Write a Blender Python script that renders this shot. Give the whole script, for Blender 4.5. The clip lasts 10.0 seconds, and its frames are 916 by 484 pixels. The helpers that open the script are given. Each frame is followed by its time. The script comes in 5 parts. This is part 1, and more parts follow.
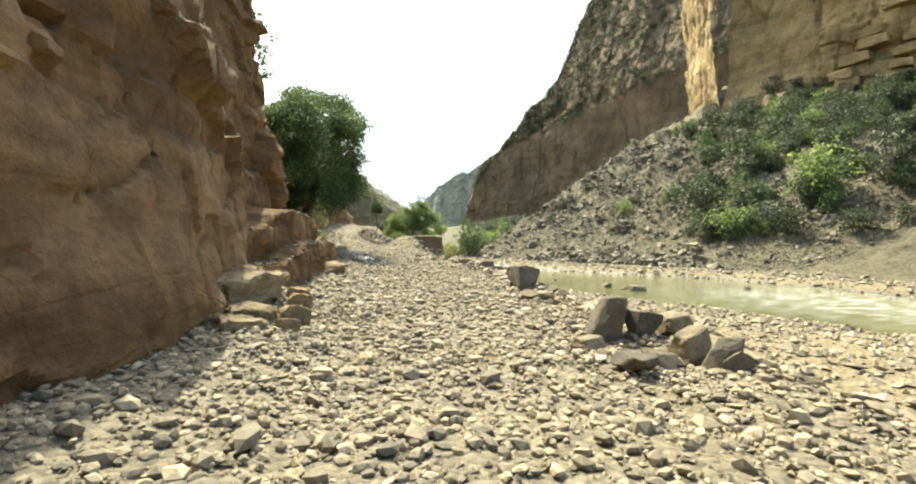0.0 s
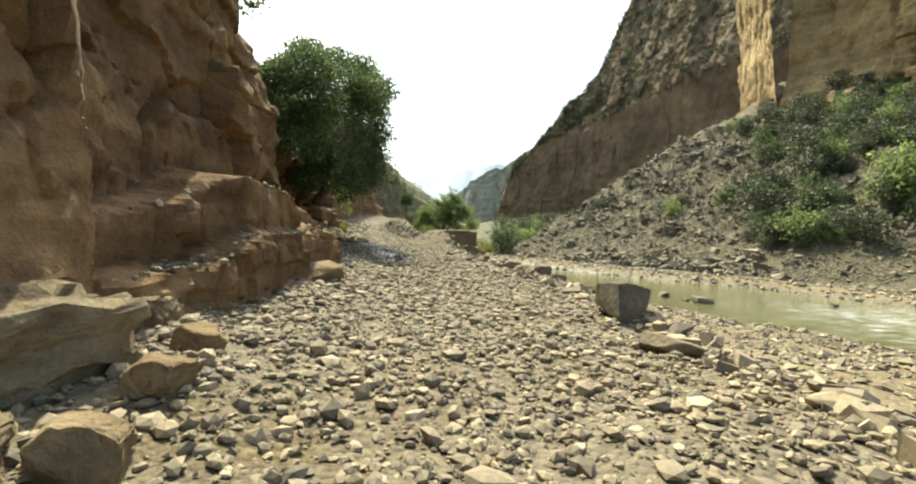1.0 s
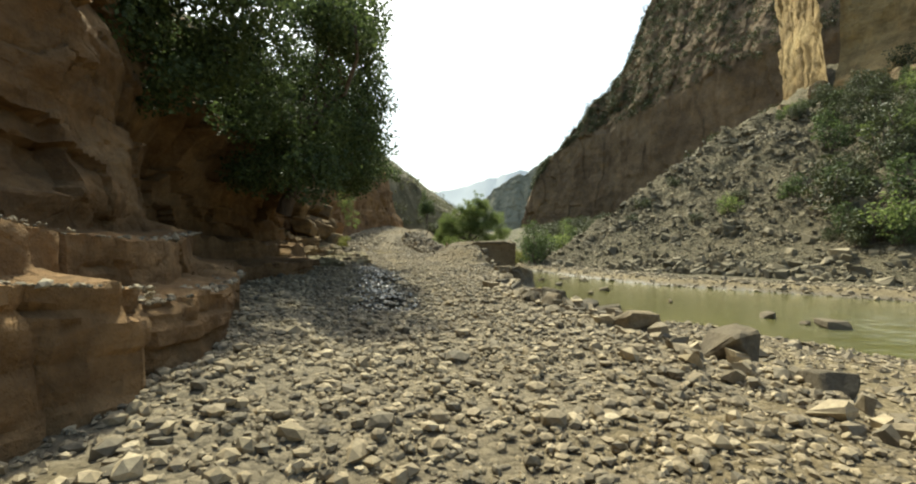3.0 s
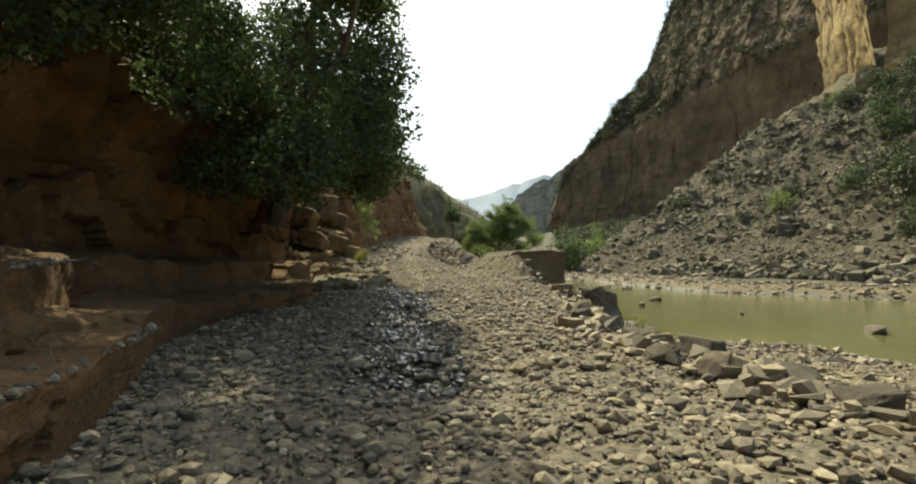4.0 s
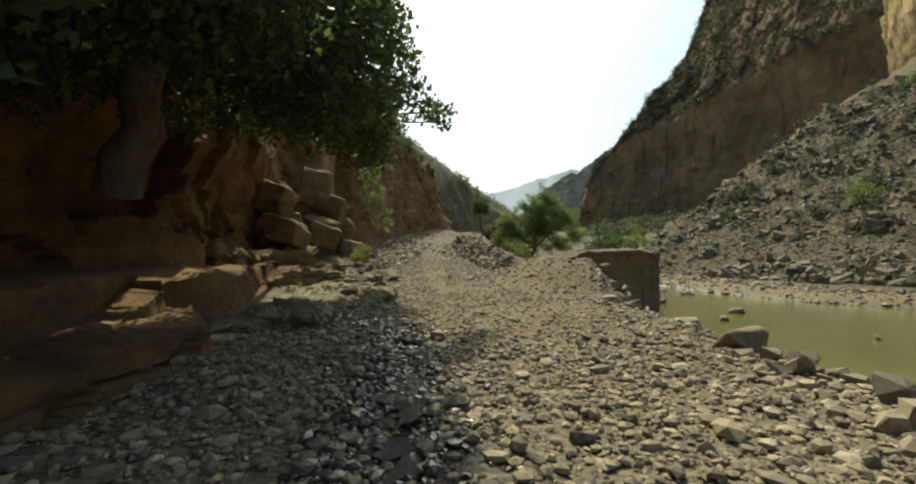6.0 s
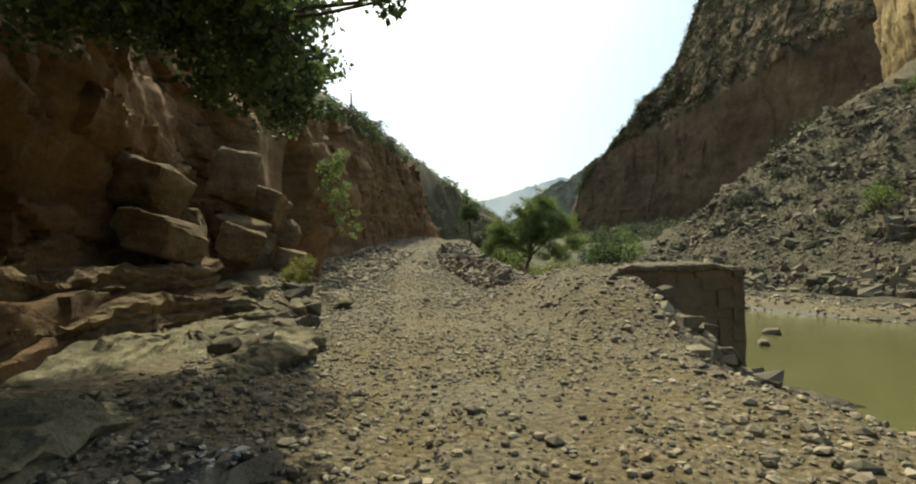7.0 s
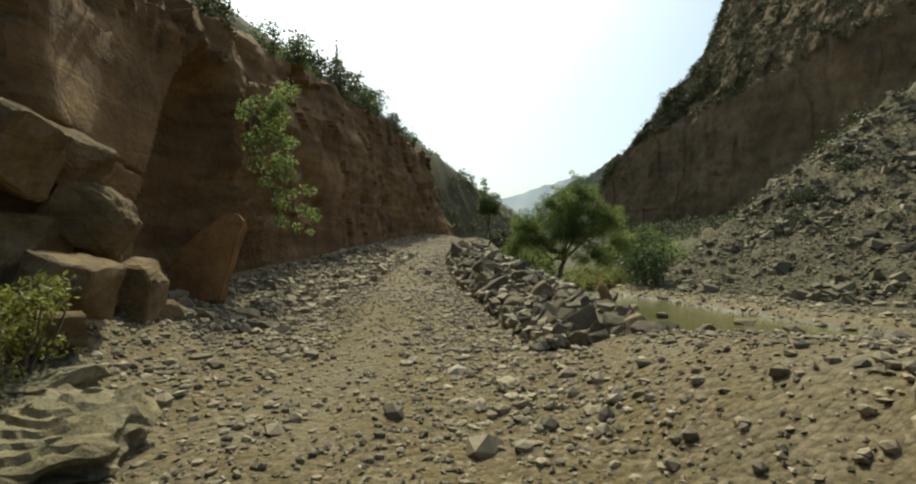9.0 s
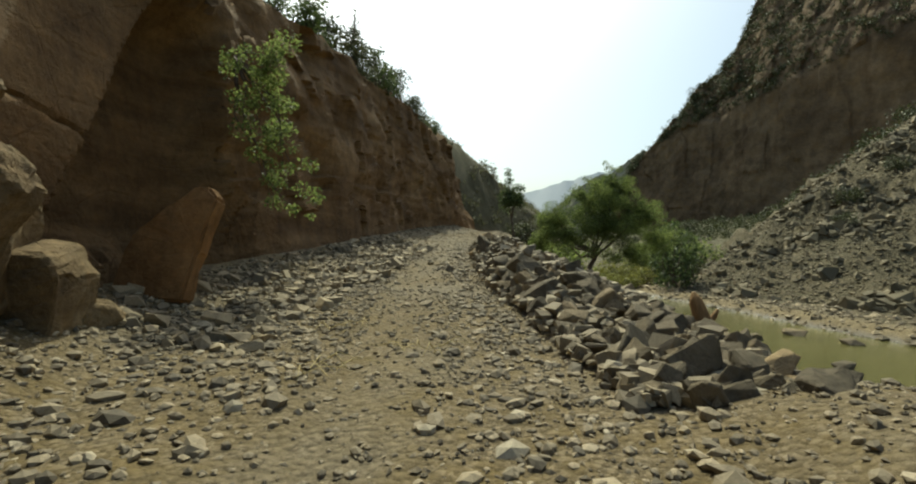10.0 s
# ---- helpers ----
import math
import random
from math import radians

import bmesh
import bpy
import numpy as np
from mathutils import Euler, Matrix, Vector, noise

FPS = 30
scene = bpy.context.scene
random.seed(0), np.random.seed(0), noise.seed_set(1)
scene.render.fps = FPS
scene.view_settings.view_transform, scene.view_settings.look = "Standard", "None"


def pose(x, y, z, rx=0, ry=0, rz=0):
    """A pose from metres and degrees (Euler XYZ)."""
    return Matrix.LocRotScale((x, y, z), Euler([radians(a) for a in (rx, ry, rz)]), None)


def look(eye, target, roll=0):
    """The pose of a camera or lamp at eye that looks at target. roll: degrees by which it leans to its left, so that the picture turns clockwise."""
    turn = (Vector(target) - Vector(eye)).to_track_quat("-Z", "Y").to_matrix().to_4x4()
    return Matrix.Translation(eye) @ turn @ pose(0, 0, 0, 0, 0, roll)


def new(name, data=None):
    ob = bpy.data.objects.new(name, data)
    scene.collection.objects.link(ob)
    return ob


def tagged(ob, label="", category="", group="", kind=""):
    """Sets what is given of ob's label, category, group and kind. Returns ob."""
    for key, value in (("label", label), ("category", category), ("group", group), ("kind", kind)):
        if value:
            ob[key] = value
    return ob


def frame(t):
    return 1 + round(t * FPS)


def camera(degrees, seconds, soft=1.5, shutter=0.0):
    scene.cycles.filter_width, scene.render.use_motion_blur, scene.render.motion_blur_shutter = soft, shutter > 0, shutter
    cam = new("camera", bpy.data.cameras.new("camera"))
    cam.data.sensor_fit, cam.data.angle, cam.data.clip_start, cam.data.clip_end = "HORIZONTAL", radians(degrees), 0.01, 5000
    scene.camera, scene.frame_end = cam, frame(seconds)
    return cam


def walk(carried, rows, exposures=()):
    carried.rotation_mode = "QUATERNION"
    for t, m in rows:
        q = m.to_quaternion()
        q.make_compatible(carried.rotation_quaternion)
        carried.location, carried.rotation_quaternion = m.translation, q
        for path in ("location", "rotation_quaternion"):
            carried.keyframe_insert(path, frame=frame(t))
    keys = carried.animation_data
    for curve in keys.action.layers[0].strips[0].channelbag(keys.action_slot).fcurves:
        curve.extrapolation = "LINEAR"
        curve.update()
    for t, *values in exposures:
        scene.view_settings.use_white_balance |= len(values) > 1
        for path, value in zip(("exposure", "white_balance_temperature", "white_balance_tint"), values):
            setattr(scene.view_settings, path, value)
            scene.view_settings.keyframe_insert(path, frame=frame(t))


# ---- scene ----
cam = camera(86.3, 10.0, soft=2.0)
PATH = [
    (0, (-0.143, -0.557, 1.493), (-0.131, 1.443, 1.491), 0.4),
    (0.5, (-0.364, 2.262, 1.493), (-0.419, 4.261, 1.475), 0.3),
    (1, (-0.639, 4.894, 1.494), (-0.749, 6.891, 1.471), 2.5),
    (1.5, (-0.829, 7.356, 1.601), (-0.966, 9.351, 1.612), 2.5),
    (2, (-1.103, 9.91, 1.646), (-1.258, 11.904, 1.667), 1.8),
    (2.5, (-1.345, 12.299, 1.711), (-1.518, 14.291, 1.726), 1.5),
    (2.7, (-1.436, 13.073, 1.709), (-1.62, 15.065, 1.72), 1.2),
    (3.8, (-2.536, 17.935, 1.903), (-2.815, 19.915, 1.941), -2.4),
    (4, (-2.761, 18.829, 1.93), (-3.072, 20.804, 1.976), -1.5),
    (4.5, (-3.354, 20.844, 2.022), (-3.722, 22.809, 2.07), -0.4),
    (5, (-3.872, 22.809, 2.057), (-4.295, 24.763, 2.096), -0.9),
    (5.5, (-4.15, 24.559, 2.114), (-4.584, 26.512, 2.141), -0.1),
    (5.7, (-4.275, 25.328, 2.106), (-4.702, 27.281, 2.126), -0.3),
    (6.8, (-5.361, 31.209, 2.212), (-5.725, 33.175, 2.268), -1.3),
    (7, (-5.465, 32.438, 2.238), (-5.832, 34.403, 2.296), -0.9),
    (7.5, (-5.774, 35.098, 2.254), (-6.122, 37.067, 2.219), -3.4),
    (8, (-6.299, 37.614, 2.327), (-6.639, 39.585, 2.345), -0.0),
    (8.5, (-6.876, 39.977, 2.407), (-7.27, 41.938, 2.44), -0.0),
    (9, (-7.369, 41.885, 2.509), (-7.797, 43.838, 2.562), -0.4),
    (9.5, (-7.889, 43.408, 2.509), (-8.359, 45.352, 2.541), 1.1),
    (10, (-8.279, 44.476, 2.521), (-8.777, 46.413, 2.547), 1.3),
]
EXPOSE = [(0.0, 1.7, 6350, -3), (1.0, 1.3, 6400, -3), (2.5, 0.9, 6450, -4), (4.5, 0.48, 6450, -5), (7.0, 0.28, 6450, -7), (10.0, 0.12, 6400, -8)]
walk(cam, [(t, look(eye, target, roll)) for t, eye, target, roll in PATH], EXPOSE)

# ---- daylight ----
SUN_AZ, SUN_EL = 24.0, 54.0   # degrees to the left of +y, degrees up
world = bpy.data.worlds.new("sky_world")
scene.world = world
world.use_nodes = True
wn = world.node_tree.nodes
wn.clear()
sky = wn.new("ShaderNodeTexSky")
sky.sky_type = "NISHITA"
sky.sun_disc = False
sky.sun_elevation = radians(SUN_EL)
sky.sun_rotation = radians(-SUN_AZ)
sky.dust_density = 4.5
sky.air_density = 1.0
bg = wn.new("ShaderNodeBackground")
bg.inputs["Strength"].default_value = 0.15
wo = wn.new("ShaderNodeOutputWorld")
world.node_tree.links.new(sky.outputs["Color"], bg.inputs["Color"])
world.node_tree.links.new(bg.outputs["Background"], wo.inputs["Surface"])
sun_data = bpy.data.lights.new("sun", "SUN")
sun_data.energy = 3.9
sun_data.angle = radians(0.55)
sun_data.color = (1.0, 0.92, 0.77)
sun = new("sun", sun_data)
sun_dir = Vector((-math.sin(radians(SUN_AZ)) * math.cos(radians(SUN_EL)), math.cos(radians(SUN_AZ)) * math.cos(radians(SUN_EL)), math.sin(radians(SUN_EL))))
sun.matrix_world = look(sun_dir * 300, (0, 0, 0))


# ---- materials ----
class Mat:
    """A small builder for node materials."""

    def __init__(self, name):
        self.m = bpy.data.materials.new(name)
        self.m.use_nodes = True
        self.t = self.m.node_tree
        self.b = self.t.nodes["Principled BSDF"]
        self.out = self.t.nodes["Material Output"]
        self.geo = self.n("ShaderNodeNewGeometry")

    def n(self, kind, **props):
        node = self.t.nodes.new(kind)
        for k, v in props.items():
            setattr(node, k, v)
        return node

    def to(self, a, b):
        self.t.links.new(a, b)

    def noise(self, scale, detail=4.0, rough=0.6, stretch=None, vec=None):
        tex = self.n("ShaderNodeTexNoise")
        tex.inputs["Scale"].default_value = scale
        tex.inputs["Detail"].default_value = detail
        tex.inputs["Roughness"].default_value = rough
        src = vec if vec else self.geo.outputs["Position"]
        if stretch:
            mul = self.n("ShaderNodeVectorMath", operation="MULTIPLY")
            self.to(src, mul.inputs[0])
            mul.inputs[1].default_value = stretch
            src = mul.outputs[0]
        self.to(src, tex.inputs["Vector"])
        return tex.outputs["Fac"]

    def ramp(self, fac, stops):
        r = self.n("ShaderNodeValToRGB")
        e = r.color_ramp.elements
        while len(e) < len(stops):
            e.new(0.5)
        for el, (p, c) in zip(e, stops):
            el.position = p
            el.color = (*c, 1)
        self.to(fac, r.inputs["Fac"])
        return r.outputs["Color"]

    def mix(self, fac, a, b, blend="MIX"):
        x = self.n("ShaderNodeMix", data_type="RGBA", blend_type=blend)
        if isinstance(fac, float):
            x.inputs[0].default_value = fac
        else:
            self.to(fac, x.inputs[0])
        for v, sock in ((a, x.inputs[6]), (b, x.inputs[7])):
            if isinstance(v, tuple):
                sock.default_value = (*v, 1)
            else:
                self.to(v, sock)
        return x.outputs[2]

    def bump(self, h, strength, dist, prev=None):
        bp = self.n("ShaderNodeBump")
        bp.inputs["Strength"].default_value = strength
        bp.inputs["Distance"].default_value = dist
        self.to(h, bp.inputs["Height"])
        if prev:
            self.to(prev, bp.inputs["Normal"])
        return bp.outputs["Normal"]

    def math(self, op, a, b=0.0):
        x = self.n("ShaderNodeMath", operation=op)
        for v, sock in ((a, x.inputs[0]), (b, x.inputs[1])):
            if isinstance(v, float):
                sock.default_value = v
            else:
                self.to(v, sock)
        return x.outputs[0]

    def attr(self, name):
        a = self.n("ShaderNodeAttribute")
        a.attribute_name = name
        return a.outputs["Fac"]

    def done(self, color, rough=0.9, normal=None, spec=0.25):
        if isinstance(color, tuple):
            self.b.inputs["Base Color"].default_value = (*color, 1)
        else:
            self.to(color, self.b.inputs["Base Color"])
        if isinstance(rough, float):
            self.b.inputs["Roughness"].default_value = rough
        else:
            self.to(rough, self.b.inputs["Roughness"])
        self.b.inputs["Specular IOR Level"].default_value = spec
        if normal:
            self.to(normal, self.b.inputs["Normal"])
        return self.m


def rock_material(name, dark, mid, light, scale=1.0, strata=0.5, bump_d=0.05, cracks=0.35, streak=0.55, moss=0.0):
    m = Mat(name)
    big = m.noise(0.35 * scale, 3)
    band = m.noise(0.6 * scale, 5, 0.65, stretch=(0.25, 0.25, 2.6))
    fine = m.noise(7.0 * scale, 6, 0.7)
    c = m.ramp(big, [(0.3, dark), (0.5, mid), (0.7, light)])
    c2 = m.ramp(band, [(0.35, dark), (0.5, mid), (0.68, light)])
    c = m.mix(strata, c, c2)
    c = m.mix(0.5, c, m.ramp(fine, [(0.3, (0.55, 0.55, 0.55)), (0.7, (1.25, 1.25, 1.25))]), "MULTIPLY")
    stain = m.ramp(m.noise(0.8 * scale, 4, 0.6, stretch=(1.5, 1.5, 0.25)), [(0.55, (1, 1, 1)), (0.75, (0.55, 0.5, 0.46))])
    c = m.mix(streak, c, stain, "MULTIPLY")
    patch = m.ramp(m.noise(1.7 * scale, 6, 0.7), [(0.34, (0.62, 0.62, 0.64)), (0.5, (1.0, 1.0, 1.0)), (0.68, (1.3, 1.22, 1.1))])
    c = m.mix(0.7, c, patch, "MULTIPLY")
    if moss:
        c = m.mix(m.math("MULTIPLY", m.ramp(m.noise(1.3 * scale, 6, 0.75), [(0.5, (0, 0, 0)), (0.62, (1, 1, 1))]), moss), c, (0.13, 0.125, 0.03))
    vor = m.n("ShaderNodeTexVoronoi", feature="DISTANCE_TO_EDGE")
    vor.inputs["Scale"].default_value = 0.9 * scale
    m.to(m.geo.outputs["Position"], vor.inputs["Vector"])
    crack = m.ramp(vor.outputs["Distance"], [(0.0, (0, 0, 0)), (0.03, (1, 1, 1))])
    n1 = m.bump(crack, cracks, bump_d)
    n1 = m.bump(m.noise(2.4 * scale, 7, 0.72), 0.7, bump_d * 3.0, n1)
    n2 = m.bump(band, 0.5, bump_d * 1.6, n1)
    n3 = m.bump(fine, 0.6, bump_d, n2)
    return m.done(c, 0.92, n3, 0.2)


def hill_material(name, a, b, scale):
    m = Mat(name)
    f = m.noise(scale, 6, 0.65)
    return m.done(m.ramp(f, [(0.35, a), (0.65, b)]), 0.95, None, 0.1)


def boulder_material(name, tones):
    m = Mat(name)
    info = m.n("ShaderNodeObjectInfo")
    c = m.ramp(info.outputs["Random"], tones)
    fine = m.noise(14.0, 6, 0.7)
    big = m.noise(2.2, 4, 0.6)
    c = m.mix(0.6, c, m.ramp(big, [(0.3, (0.6, 0.58, 0.55)), (0.7, (1.25, 1.2, 1.15))]), "MULTIPLY")
    c = m.mix(0.45, c, m.ramp(fine, [(0.35, (0.6, 0.6, 0.6)), (0.65, (1.3, 1.3, 1.3))]), "MULTIPLY")
    mid = m.noise(5.5, 7, 0.75)
    c = m.mix(0.5, c, m.ramp(mid, [(0.36, (0.62, 0.6, 0.57)), (0.6, (1.25, 1.2, 1.1))]), "MULTIPLY")
    return m.done(c, 0.9, m.bump(fine, 0.8, 0.03, m.bump(mid, 0.8, 0.07, m.bump(big, 0.6, 0.1))), 0.2)


def gravel_material(name, tones, rough=0.8, spec=0.3):
    m = Mat(name)
    c = m.ramp(m.geo.outputs["Random Per Island"], tones)
    fine = m.noise(25.0, 5, 0.7)
    c = m.mix(0.5, c, m.ramp(fine, [(0.35, (0.6, 0.6, 0.6)), (0.65, (1.3, 1.3, 1.3))]), "MULTIPLY")
    return m.done(c, rough, m.bump(fine, 0.4, 0.015), spec)


def leaf_material(name, dark, light, trans=0.35):
    m = Mat(name)
    c = m.ramp(m.geo.outputs["Random Per Island"], [(0.0, dark), (0.6, light), (1.0, tuple(min(1, v * 1.5) for v in light))])
    big = m.noise(0.9, 3)
    c = m.mix(0.6, c, m.ramp(big, [(0.35, (0.6, 0.65, 0.6)), (0.65, (1.25, 1.2, 1.1))]), "MULTIPLY")
    m.done(c, 0.55, None, 0.35)
    tr = m.n("ShaderNodeBsdfTranslucent")
    m.to(c, tr.inputs["Color"])
    mx = m.n("ShaderNodeMixShader")
    mx.inputs[0].default_value = trans
    m.to(m.b.outputs[0], mx.inputs[1])
    m.to(tr.outputs[0], mx.inputs[2])
    m.to(mx.outputs[0], m.out.inputs["Surface"])
    return m.m


def ground_material():
    m = Mat("ground_gravel_and_earth")
    p1 = m.noise(1.1, 5, 0.65)
    p2 = m.noise(9.0, 6, 0.75)
    vor = m.n("ShaderNodeTexVoronoi", feature="F1")
    vor.inputs["Scale"].default_value = 11.0
    m.to(m.geo.outputs["Position"], vor.inputs["Vector"])
    peb = m.ramp(vor.outputs["Color"], [(0.1, (0.09, 0.074, 0.05)), (0.5, (0.18, 0.147, 0.097)), (0.9, (0.29, 0.238, 0.155))])
    gravel = m.mix(0.55, peb, m.ramp(p2, [(0.3, (0.09, 0.073, 0.048)), (0.7, (0.24, 0.195, 0.125))]))
    earth = m.ramp(p2, [(0.3, (0.075, 0.053, 0.019)), (0.7, (0.185, 0.132, 0.05))])
    earth = m.mix(0.5, earth, m.ramp(p1, [(0.35, (0.085, 0.06, 0.022)), (0.65, (0.18, 0.128, 0.049))]))
    fine_v = m.n("ShaderNodeTexVoronoi", feature="F1")
    fine_v.inputs["Scale"].default_value = 24.0
    m.to(m.geo.outputs["Position"], fine_v.inputs["Vector"])
    grit = m.ramp(fine_v.outputs["Color"], [(0.15, (0.07, 0.054, 0.034)), (0.5, (0.15, 0.117, 0.074)), (0.85, (0.31, 0.25, 0.17))])
    earth = m.mix(m.ramp(m.noise(2.3, 5, 0.7), [(0.35, (0.08, 0.08, 0.08)), (0.62, (0.6, 0.6, 0.6))]), earth, grit)
    sand = m.mix(0.65, m.ramp(p1, [(0.3, (0.125, 0.092, 0.043)), (0.7, (0.215, 0.165, 0.085))]), m.ramp(vor.outputs["Color"], [(0.15, (0.085, 0.066, 0.035)), (0.5, (0.165, 0.127, 0.068)), (0.9, (0.3, 0.24, 0.145))]))
    talus = m.mix(0.5, m.ramp(p2, [(0.3, (0.06, 0.05, 0.027)), (0.7, (0.15, 0.124, 0.067))]), m.ramp(m.noise(0.16, 6, 0.7), [(0.35, (0.06, 0.057, 0.029)), (0.5, (0.115, 0.093, 0.05)), (0.65, (0.17, 0.127, 0.069))]))
    rock_v = m.n("ShaderNodeTexVoronoi", feature="F1")
    rock_v.inputs["Scale"].default_value = 2.6
    m.to(m.geo.outputs["Position"], rock_v.inputs["Vector"])
    talus = m.mix(0.5, talus, m.ramp(rock_v.outputs["Color"], [(0.15, (0.06, 0.05, 0.03)), (0.5, (0.115, 0.095, 0.053)), (0.85, (0.2, 0.165, 0.1))]))
    c = m.mix(m.attr("earth"), gravel, earth)
    c = m.mix(m.attr("sand"), c, sand)
    c = m.mix(m.attr("talus"), c, talus)
    green = m.ramp(m.noise(0.5, 6, 0.7), [(0.3, (0.06, 0.058, 0.03)), (0.7, (0.14, 0.122, 0.07))])
    c = m.mix(m.attr("scrub"), c, green)
    wet = m.attr("wet")
    c = m.mix(wet, c, (0.35, 0.33, 0.3), "MULTIPLY")
    rough = m.math("SUBTRACT", 0.93, m.math("MULTIPLY", wet, 0.7))
    lumps = m.math("MULTIPLY", m.attr("talus"), m.math("SUBTRACT", m.noise(0.9, 7, 0.8), m.math("MULTIPLY", rock_v.outputs["Distance"], 0.3)))
    nrm = m.bump(lumps, 0.9, 0.45)
    nrm = m.bump(fine_v.outputs["Distance"], 0.5, -0.02, nrm)
    nrm = m.bump(vor.outputs["Distance"], 0.75, -0.045, m.bump(m.noise(30.0, 6, 0.75), 0.6, 0.03, m.bump(p2, 0.5, 0.05, nrm)))
    return m.done(c, rough, nrm, 0.3)


M_CLIFF = rock_material("orange_sandstone", (0.09, 0.052, 0.023), (0.2, 0.118, 0.053), (0.33, 0.212, 0.105), scale=1.0, strata=0.45, bump_d=0.07)
M_FARCLIFF = rock_material("red_brown_cliff", (0.105, 0.072, 0.042), (0.175, 0.122, 0.07), (0.26, 0.185, 0.108), scale=0.12, strata=0.12, bump_d=0.22, cracks=0.0, streak=0.9)
M_TOWER = rock_material("tan_cliff", (0.18, 0.122, 0.052), (0.34, 0.236, 0.105), (0.49, 0.362, 0.172), scale=0.16, strata=0.5, bump_d=0.5, cracks=0.1, streak=0.7)
# Haze over the far hill is lightened into its base colour.
M_HILL = hill_material("far_hill_hazed", (0.2, 0.195, 0.14), (0.3, 0.28, 0.205), 0.05)
# The air's haze is painted into this ridge's pale bluish colour.
M_HAZE = hill_material("ridge_with_painted_haze", (0.46, 0.49, 0.51), (0.49, 0.52, 0.54), 0.01)
M_GROUND = ground_material()
M_BOULDER = boulder_material("limestone_boulder", [(0.0, (0.1, 0.087, 0.065)), (0.3, (0.165, 0.137, 0.095)), (0.55, (0.125, 0.107, 0.078)), (0.8, (0.2, 0.165, 0.11)), (0.93, (0.25, 0.2, 0.13)), (1.0, (0.4, 0.3, 0.17))])
M_BLOCK = rock_material("sandstone_block", (0.12, 0.08, 0.042), (0.225, 0.158, 0.082), (0.35, 0.265, 0.15), scale=1.5, strata=0.4, bump_d=0.06, cracks=0.25)
M_SLAB = rock_material("orange_slab", (0.17, 0.085, 0.03), (0.28, 0.15, 0.058), (0.38, 0.22, 0.1), scale=1.2, strata=0.2, bump_d=0.03, cracks=0.0)
M_LEDGE = rock_material("pale_rough_ledge", (0.14, 0.112, 0.065), (0.3, 0.25, 0.15), (0.5, 0.43, 0.28), scale=1.9, strata=0.3, bump_d=0.09, cracks=0.3, moss=0.4)
M_PALEROCK = rock_material("pale_weathered_sandstone", (0.14, 0.1, 0.055), (0.26, 0.195, 0.11), (0.42, 0.34, 0.21), scale=3.2, strata=0.05, bump_d=0.05, cracks=0.3, streak=0.1)
M_GREYROCK = rock_material("grey_weathered_rock", (0.1, 0.085, 0.058), (0.19, 0.16, 0.108), (0.32, 0.275, 0.19), scale=3.0, strata=0.1, bump_d=0.06, cracks=0.25, streak=0.1)
M_EARTHSTONE = gravel_material("brown_pebbles", [(0.0, (0.1, 0.082, 0.056)), (0.3, (0.175, 0.142, 0.093)), (0.6, (0.235, 0.19, 0.122)), (0.9, (0.31, 0.25, 0.16)), (1.0, (0.4, 0.34, 0.24))])
M_GRAVEL = gravel_material("river_gravel", [(0.0, (0.12, 0.099, 0.067)), (0.3, (0.19, 0.153, 0.098)), (0.55, (0.24, 0.19, 0.118)), (0.8, (0.295, 0.233, 0.14)), (1.0, (0.4, 0.325, 0.21))])
M_WETSTONE = gravel_material("wet_dark_cobbles", [(0.0, (0.055, 0.047, 0.034)), (0.5, (0.095, 0.08, 0.055)), (1.0, (0.16, 0.135, 0.09))], rough=0.14, spec=0.6)
M_SCREE = gravel_material("brown_scree", [(0.0, (0.075, 0.063, 0.038)), (0.4, (0.13, 0.107, 0.063)), (0.8, (0.19, 0.155, 0.092)), (1.0, (0.28, 0.23, 0.145))])
M_LEAF = leaf_material("dark_green_leaves", (0.04, 0.06, 0.02), (0.095, 0.125, 0.045), 0.45)
M_LEAF2 = leaf_material("bright_green_leaves", (0.085, 0.118, 0.034), (0.185, 0.225, 0.072), 0.62)
M_SCRUB = leaf_material("olive_scrub_leaves", (0.035, 0.042, 0.017), (0.075, 0.083, 0.034), 0.22)
# Far scrub leaves, lightened in colour to carry haze over the hillside.
M_HAZESCRUB = leaf_material("hazed_grey_green_scrub", (0.075, 0.075, 0.04), (0.13, 0.128, 0.07), 0.35)
M_YELLOW = leaf_material("yellow_green_leaves", (0.11, 0.115, 0.025), (0.22, 0.22, 0.055), 0.45)


def bark_material():
    m = Mat("grey_brown_bark")
    f = m.noise(9.0, 5, 0.7, stretch=(1, 1, 0.2))
    return m.done(m.ramp(f, [(0.3, (0.05, 0.035, 0.025)), (0.7, (0.17, 0.13, 0.1))]), 0.9, m.bump(f, 0.7, 0.03))


def wood_material():
    m = Mat("broken_brown_wood")
    f = m.noise(14.0, 5, 0.7, stretch=(1, 1, 0.15))
    return m.done(m.ramp(f, [(0.3, (0.12, 0.065, 0.025)), (0.7, (0.3, 0.18, 0.08))]), 0.85, m.bump(f, 0.8, 0.03))


def straw_material():
    m = Mat("dry_straw")
    return m.done(m.ramp(m.geo.outputs["Random Per Island"], [(0.0, (0.3, 0.23, 0.09)), (1.0, (0.48, 0.39, 0.18))]), 0.7)


